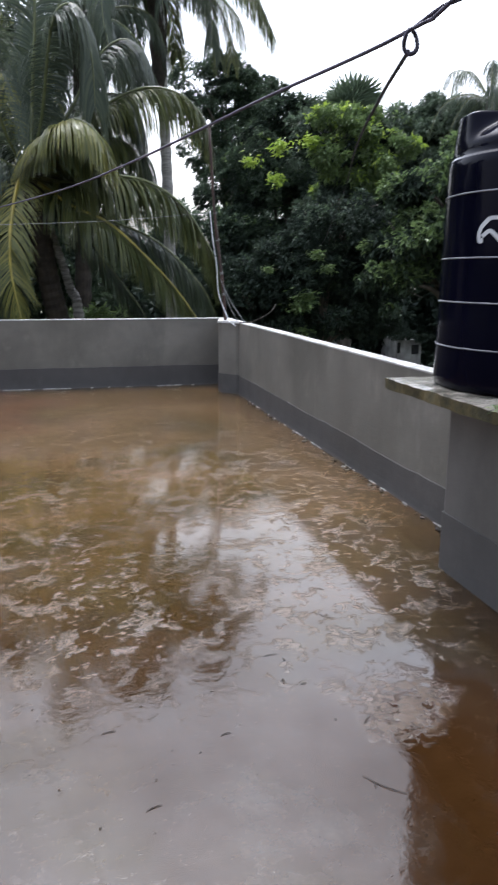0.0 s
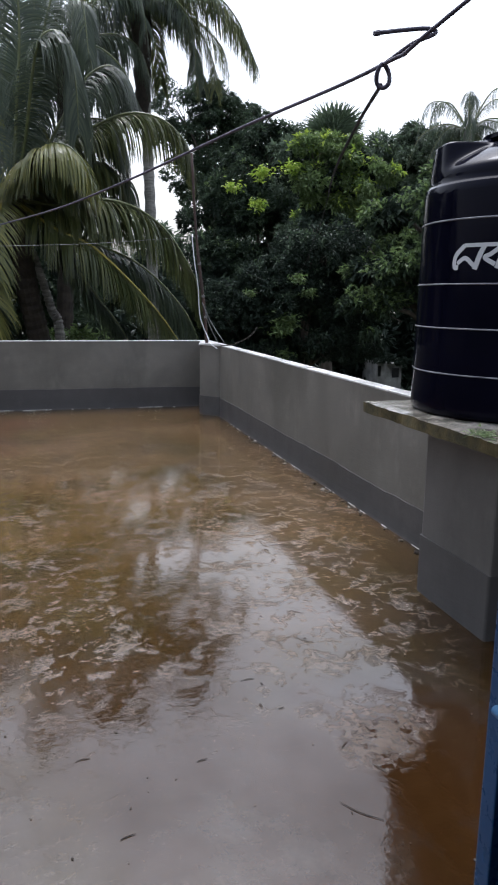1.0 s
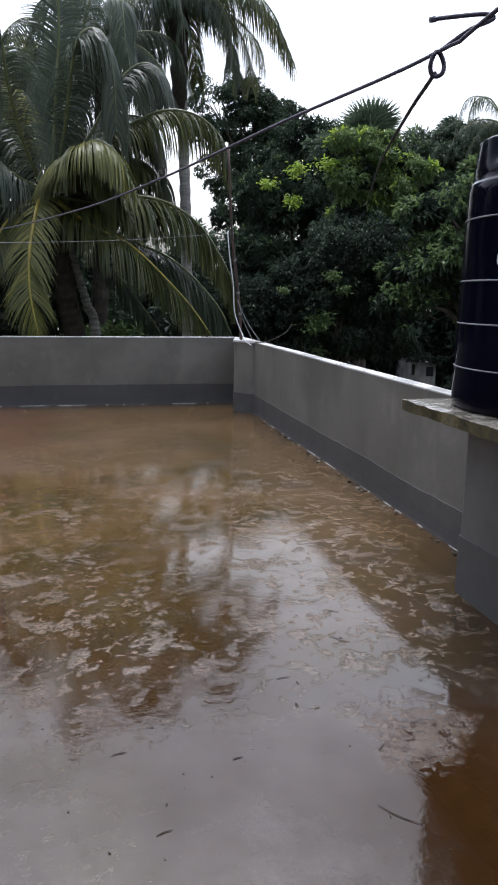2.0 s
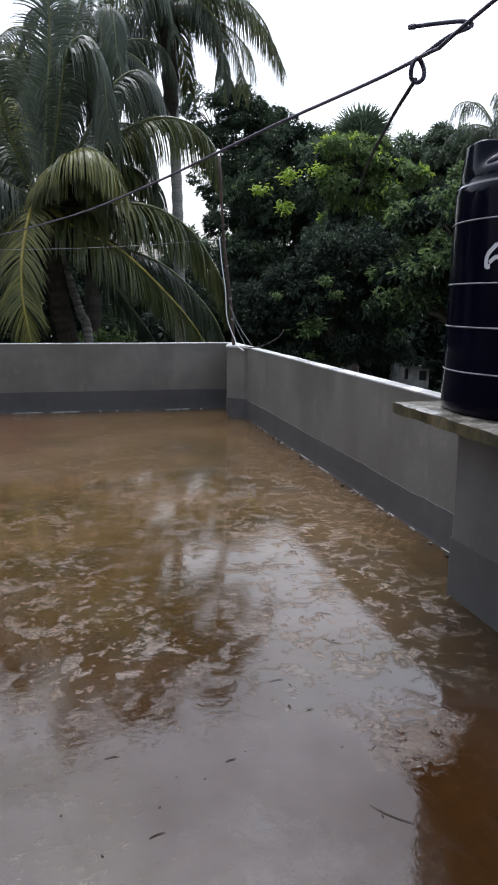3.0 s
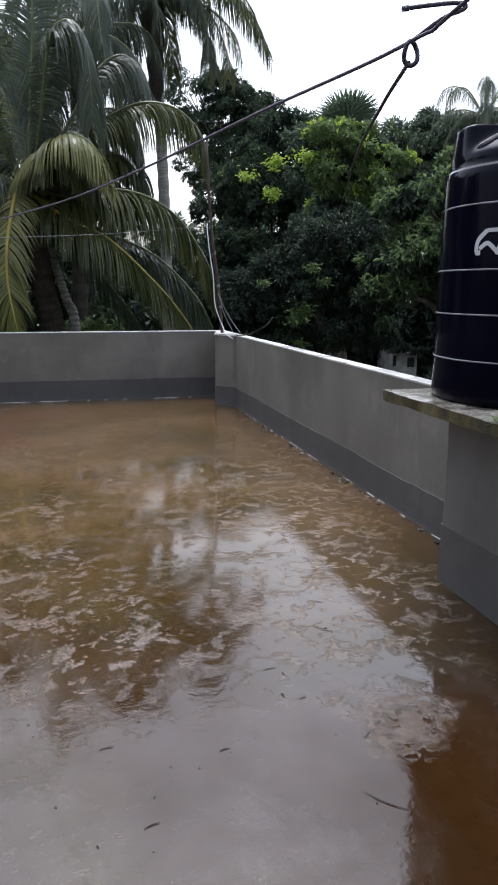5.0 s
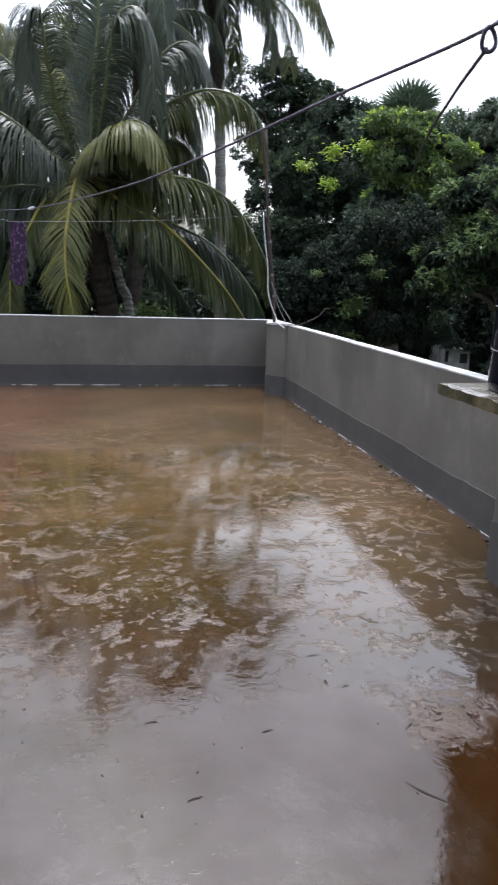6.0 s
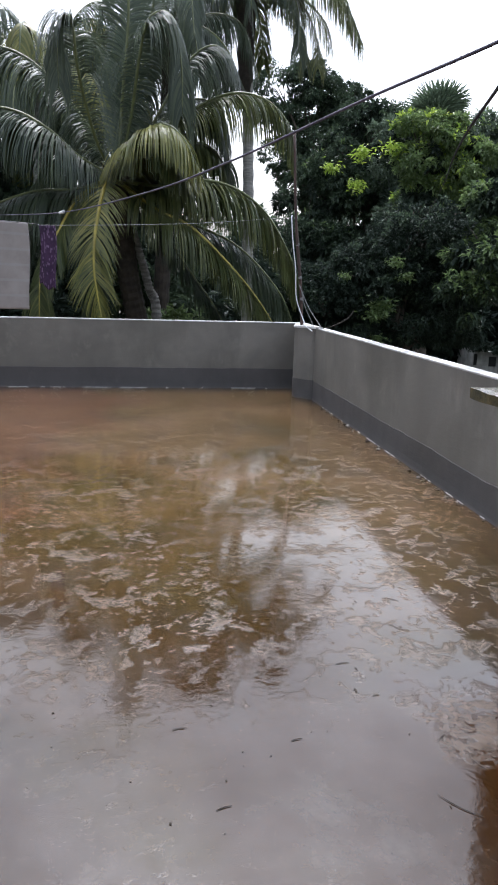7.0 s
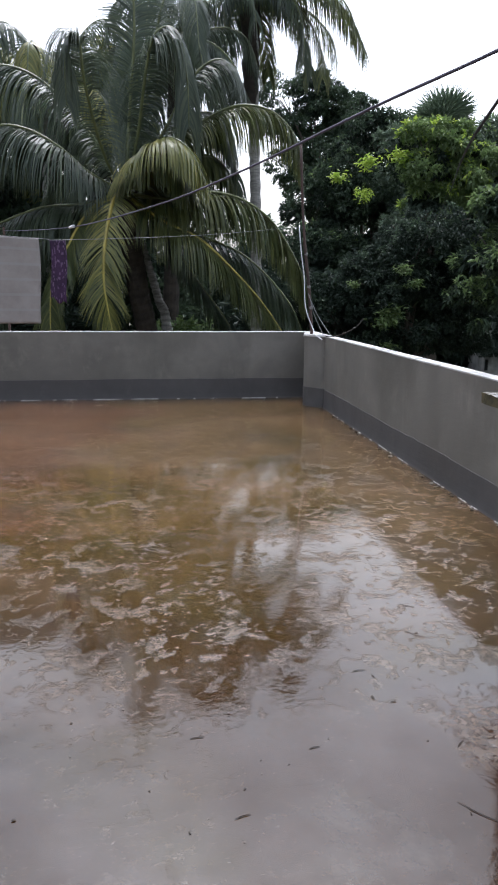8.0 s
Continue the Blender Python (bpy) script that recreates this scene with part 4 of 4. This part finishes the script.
def near_palm():
    rng = np.random.default_rng(2)
    ob = empty("coconut_palm", (0, 0, 0), "large coconut palm with long drooping fronds beyond the parapet", "palm tree")
    c = Vector((-0.15, 12.2, 2.95))
    trunk_part(ob, [(0.5, 12.6, GZ - 0.1), (0.25, 12.5, 0), (0.0, 12.3, 1.6), tuple(c)], 0.19, 0.17, PALM_DARK, "dark wet trunk")
    trunk_part(ob, [(0.62, 12.9, GZ), (0.52, 12.9, 0.5), (0.36, 12.8, 1.3), (0.1, 12.5, 2.2)], 0.10, 0.06, PALM_BARK, "old dead stalk against the trunk")
    def F(pts, mat=PALMLEAF, ln=0.9, **k):
        return frond(ob, [tuple(c)] + pts, mat, ln, rng, **k)
    # the arch towards the viewer, with its pale upper side
    F([(0.02, 11.85, 3.20), (0.218, 11.5, 3.46), (0.507, 11.2, 3.62), (0.80, 11.0, 3.44), (1.06, 10.9, 2.95)], PALMGOLD, 0.92, droop=0.66, width=0.027, per_side=300, label="pale green arching frond")
    F([(0.0, 11.95, 3.10), (0.20, 11.7, 3.32), (0.46, 11.5, 3.42), (0.70, 11.35, 3.22), (0.88, 11.3, 2.85)], PALMMID, 0.90, droop=0.7, width=0.030, per_side=280)
    # to one side, drooping over the parapet
    F([(0.56, 11.9, 2.84), (1.0, 11.75, 2.95), (1.615, 11.7, 2.87), (2.166, 11.65, 2.50), (2.58, 11.6, 1.85), (2.72, 11.6, 1.45)], PALMMID, 1.05, droop=1.0, width=0.028, per_side=340)
    F([(0.423, 11.7, 2.50), (0.975, 11.4, 2.22), (1.503, 11.3, 1.74), (1.96, 11.25, 1.24), (2.338, 11.2, 0.70)], PALMMID, 0.95, droop=0.85, stalk=RACHIS)
    F([(0.9, 12.3, 2.4), (1.8, 12.2, 2.0), (2.5, 12.1, 1.3), (2.85, 12.1, 0.6)], PALMLEAF, 1.0, droop=0.9)
    F([(0.5, 12.3, 2.3), (1.0, 12.2, 1.6), (1.5, 12.1, 0.9), (1.8, 12.1, 0.2)], PALMLEAF, 0.9, droop=0.7)
    # straight down in front
    F([(-0.30, 11.5, 2.80), (-0.434, 11.1, 2.14), (-0.467, 11.0, 1.58), (-0.41, 10.95, 1.10), (-0.30, 10.9, 0.55)], PALMGOLD, 0.66, droop=0.30, width=0.019, per_side=170, stalk=RACHIS, label="hanging yellowing frond")
    F([(-0.7, 11.8, 2.6), (-1.0, 11.5, 2.1), (-1.25, 11.3, 1.5), (-1.3, 11.2, 0.6)], PALMMID, 0.75, droop=0.6, stalk=RACHIS)
    # to the other side
    F([(-0.70, 11.8, 3.20), (-1.092, 11.6, 3.51), (-1.562, 11.6, 3.75), (-2.031, 11.6, 3.75), (-2.6, 11.6, 3.35), (-2.95, 11.6, 2.8)], PALMLEAF, 1.20, droop=1.0)
    F([(-0.8, 12.0, 2.75), (-1.5, 11.9, 2.65), (-2.4, 11.8, 2.2), (-3.0, 11.8, 1.5)], PALMLEAF, 1.05, droop=0.9)
    F([(-0.7, 12.4, 2.6), (-1.4, 12.4, 2.3), (-2.0, 12.4, 1.6), (-2.3, 12.4, 0.7)], PALMLEAF, 1.0, droop=0.8)
    # upright heart and the high arches
    F([(-0.45, 12.0, 3.5), (-0.68, 11.7, 4.38), (-0.74, 11.6, 4.97), (-0.86, 11.6, 5.08), (-0.95, 11.55, 4.80), (-0.95, 11.5, 4.1)], PALMLEAF, 1.0, droop=1.0)
    F([(-0.05, 12.3, 4.2), (0.05, 12.3, 5.4), (0.02, 12.3, 6.3), (-0.1, 12.3, 7.0)], PALMLEAF, 0.85, droop=0.55, bend=0.3)
    F([(0.08, 12.1, 3.9), (0.268, 11.9, 4.99), (0.477, 11.9, 5.31), (0.729, 11.8, 5.18), (0.83, 11.7, 4.56), (0.85, 11.7, 3.9)], PALMLEAF, 1.1, droop=1.1)
    F([(0.317, 12.4, 3.57), (1.035, 12.4, 4.08), (1.668, 12.4, 4.38), (2.225, 12.4, 4.33), (2.62, 12.4, 4.0), (2.78, 12.4, 3.55)], PALMMID, 0.95, droop=1.1)
    # a dull one behind, hanging beside the tall palm's trunk
    F([(0.40, 12.7, 3.36), (0.85, 12.8, 3.62), (1.28, 12.8, 3.66), (1.58, 12.8, 3.42), (1.72, 12.8, 2.9)], PALMMID, 0.72, droop=1.1, width=0.030, per_side=300)
    F([(0.55, 13.0, 3.85), (1.10, 13.0, 4.24), (1.52, 13.0, 4.08), (1.72, 13.0, 3.55), (1.75, 13.0, 3.0)], PALMLEAF, 0.85, droop=1.1)
    F([(0.30, 13.3, 3.75), (0.95, 13.4, 4.40), (1.42, 13.4, 4.46), (1.70, 13.4, 4.20), (1.82, 13.4, 3.7)], PALMLEAF, 0.80, droop=1.1)
    F([(0.45, 13.2, 3.2), (0.95, 13.4, 3.45), (1.40, 13.4, 3.2), (1.62, 13.4, 2.6)], PALMLEAF, 0.8, droop=1.1, width=0.030)
    F([(0.5, 12.6, 4.0), (1.0, 12.8, 4.9), (1.5, 12.9, 5.2), (1.9, 13, 4.7)], PALMLEAF, 1.1, droop=1.0)
    F([(0.2, 12.5, 4.4), (0.5, 12.7, 5.9), (0.9, 12.9, 6.7), (1.4, 13, 6.8)], PALMLEAF, 1.0, droop=0.9)
    F([(-0.7, 12.4, 3.9), (-1.5, 12.5, 4.7), (-2.3, 12.5, 4.8), (-3.1, 12.5, 4.2)], PALMLEAF, 1.2, droop=1.0)
    F([(0.2, 12.7, 3.4), (0.6, 13.2, 3.5), (1.0, 13.6, 3.0), (1.3, 13.9, 2.0)], PALMLEAF, 1.1, droop=1.0)
    F([(-0.6, 12.7, 3.4), (-1.1, 13.2, 3.4), (-1.7, 13.5, 2.7), (-2.0, 13.8, 1.5)], PALMLEAF, 1.1, droop=1.0)
    F([(-0.3, 12.7, 3.2), (-0.5, 13.3, 2.9), (-0.6, 13.6, 2.0), (-0.6, 13.8, 0.8)], PALMLEAF, 1.1, droop=1.0)
    bm = bmesh.new()
    for _ in range(26):
        e = Vector(unit(rng, 1)[0])
        tube(bm, [tuple(c - Vector((0, 0, 0.25))), tuple(c + Vector((e.x * 0.2, e.y * 0.2, 0.05))), tuple(c + Vector((e.x * 0.36, e.y * 0.36, 0.12 + 0.15 * e.z)))], [0.05, 0.035, 0.008], 5)
    part("crown_fibre", bm, PALM_DARK, ob, "brown fibre at the crown's heart")
    return ob


def tall_palm(name, label, foot, crown, seed, count, span, mats, leaf_len=0.9, bark=PALM_BARK, skirt=0, per=110, width=0.027, reach=(1.0, -0.9), hung=(), girth=0.19):
    """A palm on a bare trunk. reach: how steeply the first and the last frond rise; hung: further fronds, by their own lines from the crown."""
    rng = np.random.default_rng(seed)
    ob = empty(name, (0, 0, 0), label, "palm tree")
    c, f = Vector(crown), Vector(foot)
    m = f.lerp(c, 0.5) + Vector((0.12, 0, 0))
    trunk_part(ob, [tuple(f), tuple(m), tuple(c)], girth, girth * 0.9, bark)
    if skirt:
        n = 16
        low = f.lerp(c, 1 - skirt / (c - f).length)
        line = curve([tuple(low), tuple(low.lerp(c, 0.5)), tuple(c)], n)
        part("dead_skirt", tube(bmesh.new(), line, [girth + 0.01 + 0.10 * (i / n) ** 0.8 + 0.02 * math.sin(i * 2.1) for i in range(n + 1)], 12), PALM_DARK, ob, "dark fibre and dead stalks under the crown", soft=True)
    for k in range(count):
        a = 2 * math.pi * (k + rng.uniform(-0.3, 0.3)) / count * 2.6
        rise = reach[0] + (reach[1] - reach[0]) * k / count + rng.uniform(-0.15, 0.15)
        out = Vector((math.cos(a), math.sin(a), 0))
        s = span * rng.uniform(0.85, 1.1)
        p1 = c + out * s * 0.30 + Vector((0, 0, s * (0.10 + 0.38 * max(rise, 0) - 0.10 * max(-rise, 0))))
        p2 = c + out * s * (0.62 - 0.1 * abs(rise)) + Vector((0, 0, s * (0.02 + 0.48 * rise)))
        p3 = c + out * s * (0.80 - 0.2 * abs(rise)) + Vector((0, 0, s * (-0.35 + 0.50 * rise)))
        frond(ob, [tuple(c), tuple(p1), tuple(p2), tuple(p3)], mats[k % len(mats)], leaf_len, rng, droop=1.0, per_side=per, width=width)
    for k, line in enumerate(hung):
        frond(ob, [tuple(c)] + [tuple(c + Vector(p)) for p in line], mats[k % len(mats)], leaf_len * 0.92, rng, droop=0.8, per_side=per + 40, width=width)
    return ob


# the tall palm's lower fronds: two long arches to one side, shorter ones round the trunk
TALL_HUNG = [
    [(0.9, -0.3, 0.25), (1.75, -0.4, -0.05), (2.35, -0.5, -0.70), (2.70, -0.5, -1.40)],
    [(0.7, 0.2, 0.05), (1.35, 0.3, -0.30), (1.75, 0.3, -0.95), (1.85, 0.3, -1.70)],
    [(0.5, -0.6, -0.05), (0.85, -1.0, -0.50), (1.05, -1.1, -1.20), (1.05, -1.1, -1.80)],
    [(-0.5, -0.3, -0.25), (-0.80, -0.4, -0.95), (-0.85, -0.4, -1.75), (-0.80, -0.4, -2.3)],
    [(-0.7, 0.1, 0.10), (-1.40, 0.1, -0.45), (-1.75, 0.1, -1.40), (-1.70, 0.1, -2.4)],
    [(-0.3, 0.6, -0.10), (-0.45, 0.9, -0.90), (-0.50, 0.9, -1.80)],
    [(0.3, 0.7, -0.10), (0.55, 1.0, -0.80), (0.62, 1.0, -1.50)],
    [(0.8, -0.8, 0.15), (1.5, -1.1, -0.10), (2.0, -1.2, -0.60), (2.25, -1.2, -1.20)],
    [(1.0, 0.5, 0.40), (1.9, 0.6, 0.30), (2.6, 0.7, -0.20), (3.0, 0.7, -0.90)],
    [(0.45, -0.2, -0.15), (0.95, -0.3, -0.55), (1.30, -0.3, -1.20), (1.40, -0.3, -1.80)],
    [(0.9, 0.9, 0.20), (1.6, 1.2, 0.10), (2.2, 1.3, -0.35), (2.45, 1.3, -1.0)],
    [(-0.4, -0.8, 0.0), (-0.75, -1.2, -0.50), (-0.95, -1.3, -1.30), (-0.95, -1.3, -2.0)],
    [(-1.0, -0.6, 0.30), (-1.9, -0.8, 0.05), (-2.5, -0.9, -0.60), (-2.75, -0.9, -1.30)],
]
near_palm()
tall_palm("coconut_palm", "tall coconut palm with a pale ringed trunk", (2.90, 18.4, GZ), (2.70, 18.2, 8.2), 31, 11, 3.2, [PALMMID, PALMMID, PALMLEAF], 1.0, skirt=2.75, per=110, width=0.021, reach=(1.1, 0.25), hung=TALL_HUNG, girth=0.14)
tall_palm("coconut_palm", "coconut palm with yellowing fronds behind the large one", (-2.2, 16.5, GZ), (-1.75, 16.3, 5.2), 32, 24, 3.0, [PALMLEAF, PALMGOLD], 0.9)
tall_palm("coconut_palm", "coconut palm half hidden behind the large one", (0.3, 16.6, GZ), (0.9, 16.4, 6.3), 35, 16, 2.6, [PALMLEAF, PALMLEAF], 0.9, PALM_DARK)
tall_palm("coconut_palm", "distant palm behind the water tank", (17.0, 27.0, GZ), (16.9, 27.0, 8.2), 33, 16, 2.8, [PALMLEAF], 0.75, per=60, width=0.024)


def fan_palm():
    rng = np.random.default_rng(9)
    c = Vector((10.75, 26.0, 7.2))
    ob = empty("fan_palm", (0, 0, 0), "fan palm rising over the tree tops", "palm tree")
    trunk_part(ob, [(10.7, 26, GZ), (10.7, 26, 2), tuple(c)], 0.22, 0.2, BARK)
    for k in range(26):
        d = Vector(unit(rng, 1)[0])
        d.z = abs(d.z) * 0.9 - 0.12
        d.normalize()
        hub = c + d * 0.55
        s = d.cross(Vector((0.1, 0.2, 1))).normalized()
        n2 = d.cross(s)
        bm = tube(bmesh.new(), [tuple(c), tuple(hub)], 0.02, 5)
        for j in range(17):
            a = radians(-105 + 210 * j / 16)
            ray = (d * math.cos(a) + s * math.sin(a)).normalized()
            tip = hub + ray * 1.0 + Vector((0, 0, -0.08))
            w = ray.cross(n2).normalized() * 0.045
            vs = [bm.verts.new(hub), bm.verts.new(hub + ray * 0.45 + w), bm.verts.new(tip), bm.verts.new(hub + ray * 0.45 - w)]
            bm.faces.new(vs)
        part("fan_leaf", bm, FARLEAF, ob)
    return ob


fan_palm()


# ---- old whitewashed ruin between the trees ----
def ruin():
    ob = empty("ruined_hut", (12.98, 25.0, GZ), "small old whitewashed hut with stained walls between the trees", "hut")
    bm = bmesh.new()
    n = 16
    front = [[bm.verts.new((-0.50 + 1.0 * k / n, y, z if z == 0 else 3.10 + 0.10 * noise.noise(Vector((k * 0.9, 3, y))) - 0.12 * (k / n))) for k in range(n + 1)] for y, z in ((0, 0), (0, 1), (1.4, 1), (1.4, 0))]
    for a, b in zip(front, front[1:] + front[:1]):
        for k in range(n):
            bm.faces.new((a[k], a[k + 1], b[k + 1], b[k]))
    bm.faces.new([r[0] for r in front])
    bm.faces.new([r[-1] for r in front][::-1])
    bmesh.ops.recalc_face_normals(bm, faces=bm.faces)
    part("wall", bm, LIMEWASH, ob)
    # No openings are cut: dark blocks carry the windows' inner shade as colour.
    part("window", box(bmesh.new(), (0.10, -0.03, 2.50), (0.38, 0.02, 2.86), 0.01), DARK, ob, "dark empty window")
    part("window", box(bmesh.new(), (-0.50, -0.03, 2.55), (-0.38, 0.02, 2.95), 0.01), DARK, ob, "dark empty window")
    return ob


ruin()


# ---- small things on the floor ----
def debris():
    rng = np.random.default_rng(50)
    ob = empty("wall_foot_crumbs", (0, 0, 0), "crumbs of pale mortar and dead leaves along the wall foot", "debris", kind="stuff")
    for name, n, mat in (("mortar", 46, PLASTER), ("dead_leaf_bits", 46, PALM_DARK)):
        bm = bmesh.new()
        for _ in range(n):
            if rng.random() < 0.62:
                x, y = WALL_X - 0.035 - abs(rng.normal()) * 0.02, rng.uniform(3.05, 8.3)
            else:
                x, y = rng.uniform(-4, 2.0), BACK_Y - 0.035 - abs(rng.normal()) * 0.02
            s = 0.004 + 0.016 * rng.random() ** 3
            got = bmesh.ops.create_icosphere(bm, subdivisions=1, radius=s, matrix=Matrix.Translation((x, y, 0.003)) @ Matrix.Rotation(rng.uniform(0, 3), 4, "Z") @ Matrix.Diagonal((1.5, 0.9, 0.5, 1)))
            for v in got["verts"]:
                v.co += Vector(rng.normal(size=3)) * s * 0.2
        part(name, bm, mat, ob)
    return ob


debris()


def glint_and_bits():
    """Broken pale lines where the water meets the walls: sky glint made as pale strips, and whitish bits."""
    rng = np.random.default_rng(52)
    ob = empty("glint_and_bits", (0, 0, 0), "broken pale line at the wall foot, painted sky glint and whitish bits", "debris", kind="stuff")
    # Strips by the north wall stand in for the wet fillet's sky glint.
    bm = bmesh.new()
    for _ in range(52):
        north = rng.random() < 0.55
        n = 8
        L = 0.03 + 0.25 * rng.random() ** 2
        start = rng.uniform(-4.5, 2.0) if north else rng.uniform(3.1, 8.2)
        pts = []
        for k in range(n + 1):
            along, off = start + L * k / n, 0.020 + 0.006 * noise.noise(Vector((start * 7 + k * 0.8, 0, 0)))
            pts.append((along, BACK_Y - off, 0.004) if north else (WALL_X - off, along, 0.004))
        tube(bm, pts, [0.0015 + (0.005 if north else 0.004) * rng.random() * math.sin(math.pi * (k + 0.5) / (n + 1)) for k in range(n + 1)], 5)
    part("pale_strips", bm, COPING, ob, soft=True)


glint_and_bits()


def twigs():
    rng = np.random.default_rng(51)
    spots = [(1.229, 2.62, 2.2, 0.10), (1.10, 1.86, 0.7, 0.05), (0.962, 2.124, 0.2, 0.03), (1.02, 1.55, 2.3, 0.14), (1.16, 1.72, 2.0, 0.06), (0.35, 1.62, 0.3, 0.05), (0.25, 2.0, 0.1, 0.05), (0.62, 1.9, 0.2, 0.04), (1.30, 2.9, 2.5, 0.07), (0.9, 2.35, 0.1, 0.06)]
    for x, y, a, L in spots:
        d = Vector((math.cos(a), math.sin(a), 0)) * L / 2
        p = Vector((x, y, 0.0012))
        mid = p + Vector((-d.y, d.x, 0)) * 0.12
        bm = tube(bmesh.new(), curve([tuple(p - d), tuple(mid), tuple(p + d)], 6), [0.0006, 0.0012, 0.0016, 0.0014, 0.0016, 0.001, 0.0005], 8)
        tagged(part("twig", bm, PALM_DARK, soft=True), "small dark wet twig lying on the floor", "twig", "floor litter")


twigs()


def litter():
    """Fine dark bits of leaf and dirt scattered over the wet floor."""
    rng = np.random.default_rng(53)
    ob = empty("leaf_litter", (0, 0, 0), "fine dark bits of leaf and dirt on the wet floor", "litter", kind="stuff")
    bm = bmesh.new()
    for _ in range(420):
        x, y = rng.uniform(-2.2, 2.2), 0.7 + 5.5 * rng.random() ** 1.4
        s = 0.0012 + 0.0055 * rng.random() ** 3
        a, st = rng.uniform(0, math.pi), rng.uniform(1, 3.2)
        ring = [bm.verts.new((x + s * (st * math.cos(q) * math.cos(a) - math.sin(q) * math.sin(a)) * rng.uniform(0.7, 1.2), y + s * (st * math.cos(q) * math.sin(a) + math.sin(q) * math.cos(a)) * rng.uniform(0.7, 1.2), 0.0008)) for q in np.linspace(0, 2 * math.pi, 7)[:-1]]
        top = bm.verts.new((x, y, 0.001 + s * 0.5))
        for k in range(6):
            bm.faces.new((ring[k], ring[(k + 1) % 6], top))
    part("bits", bm, PALM_DARK, ob)


litter()
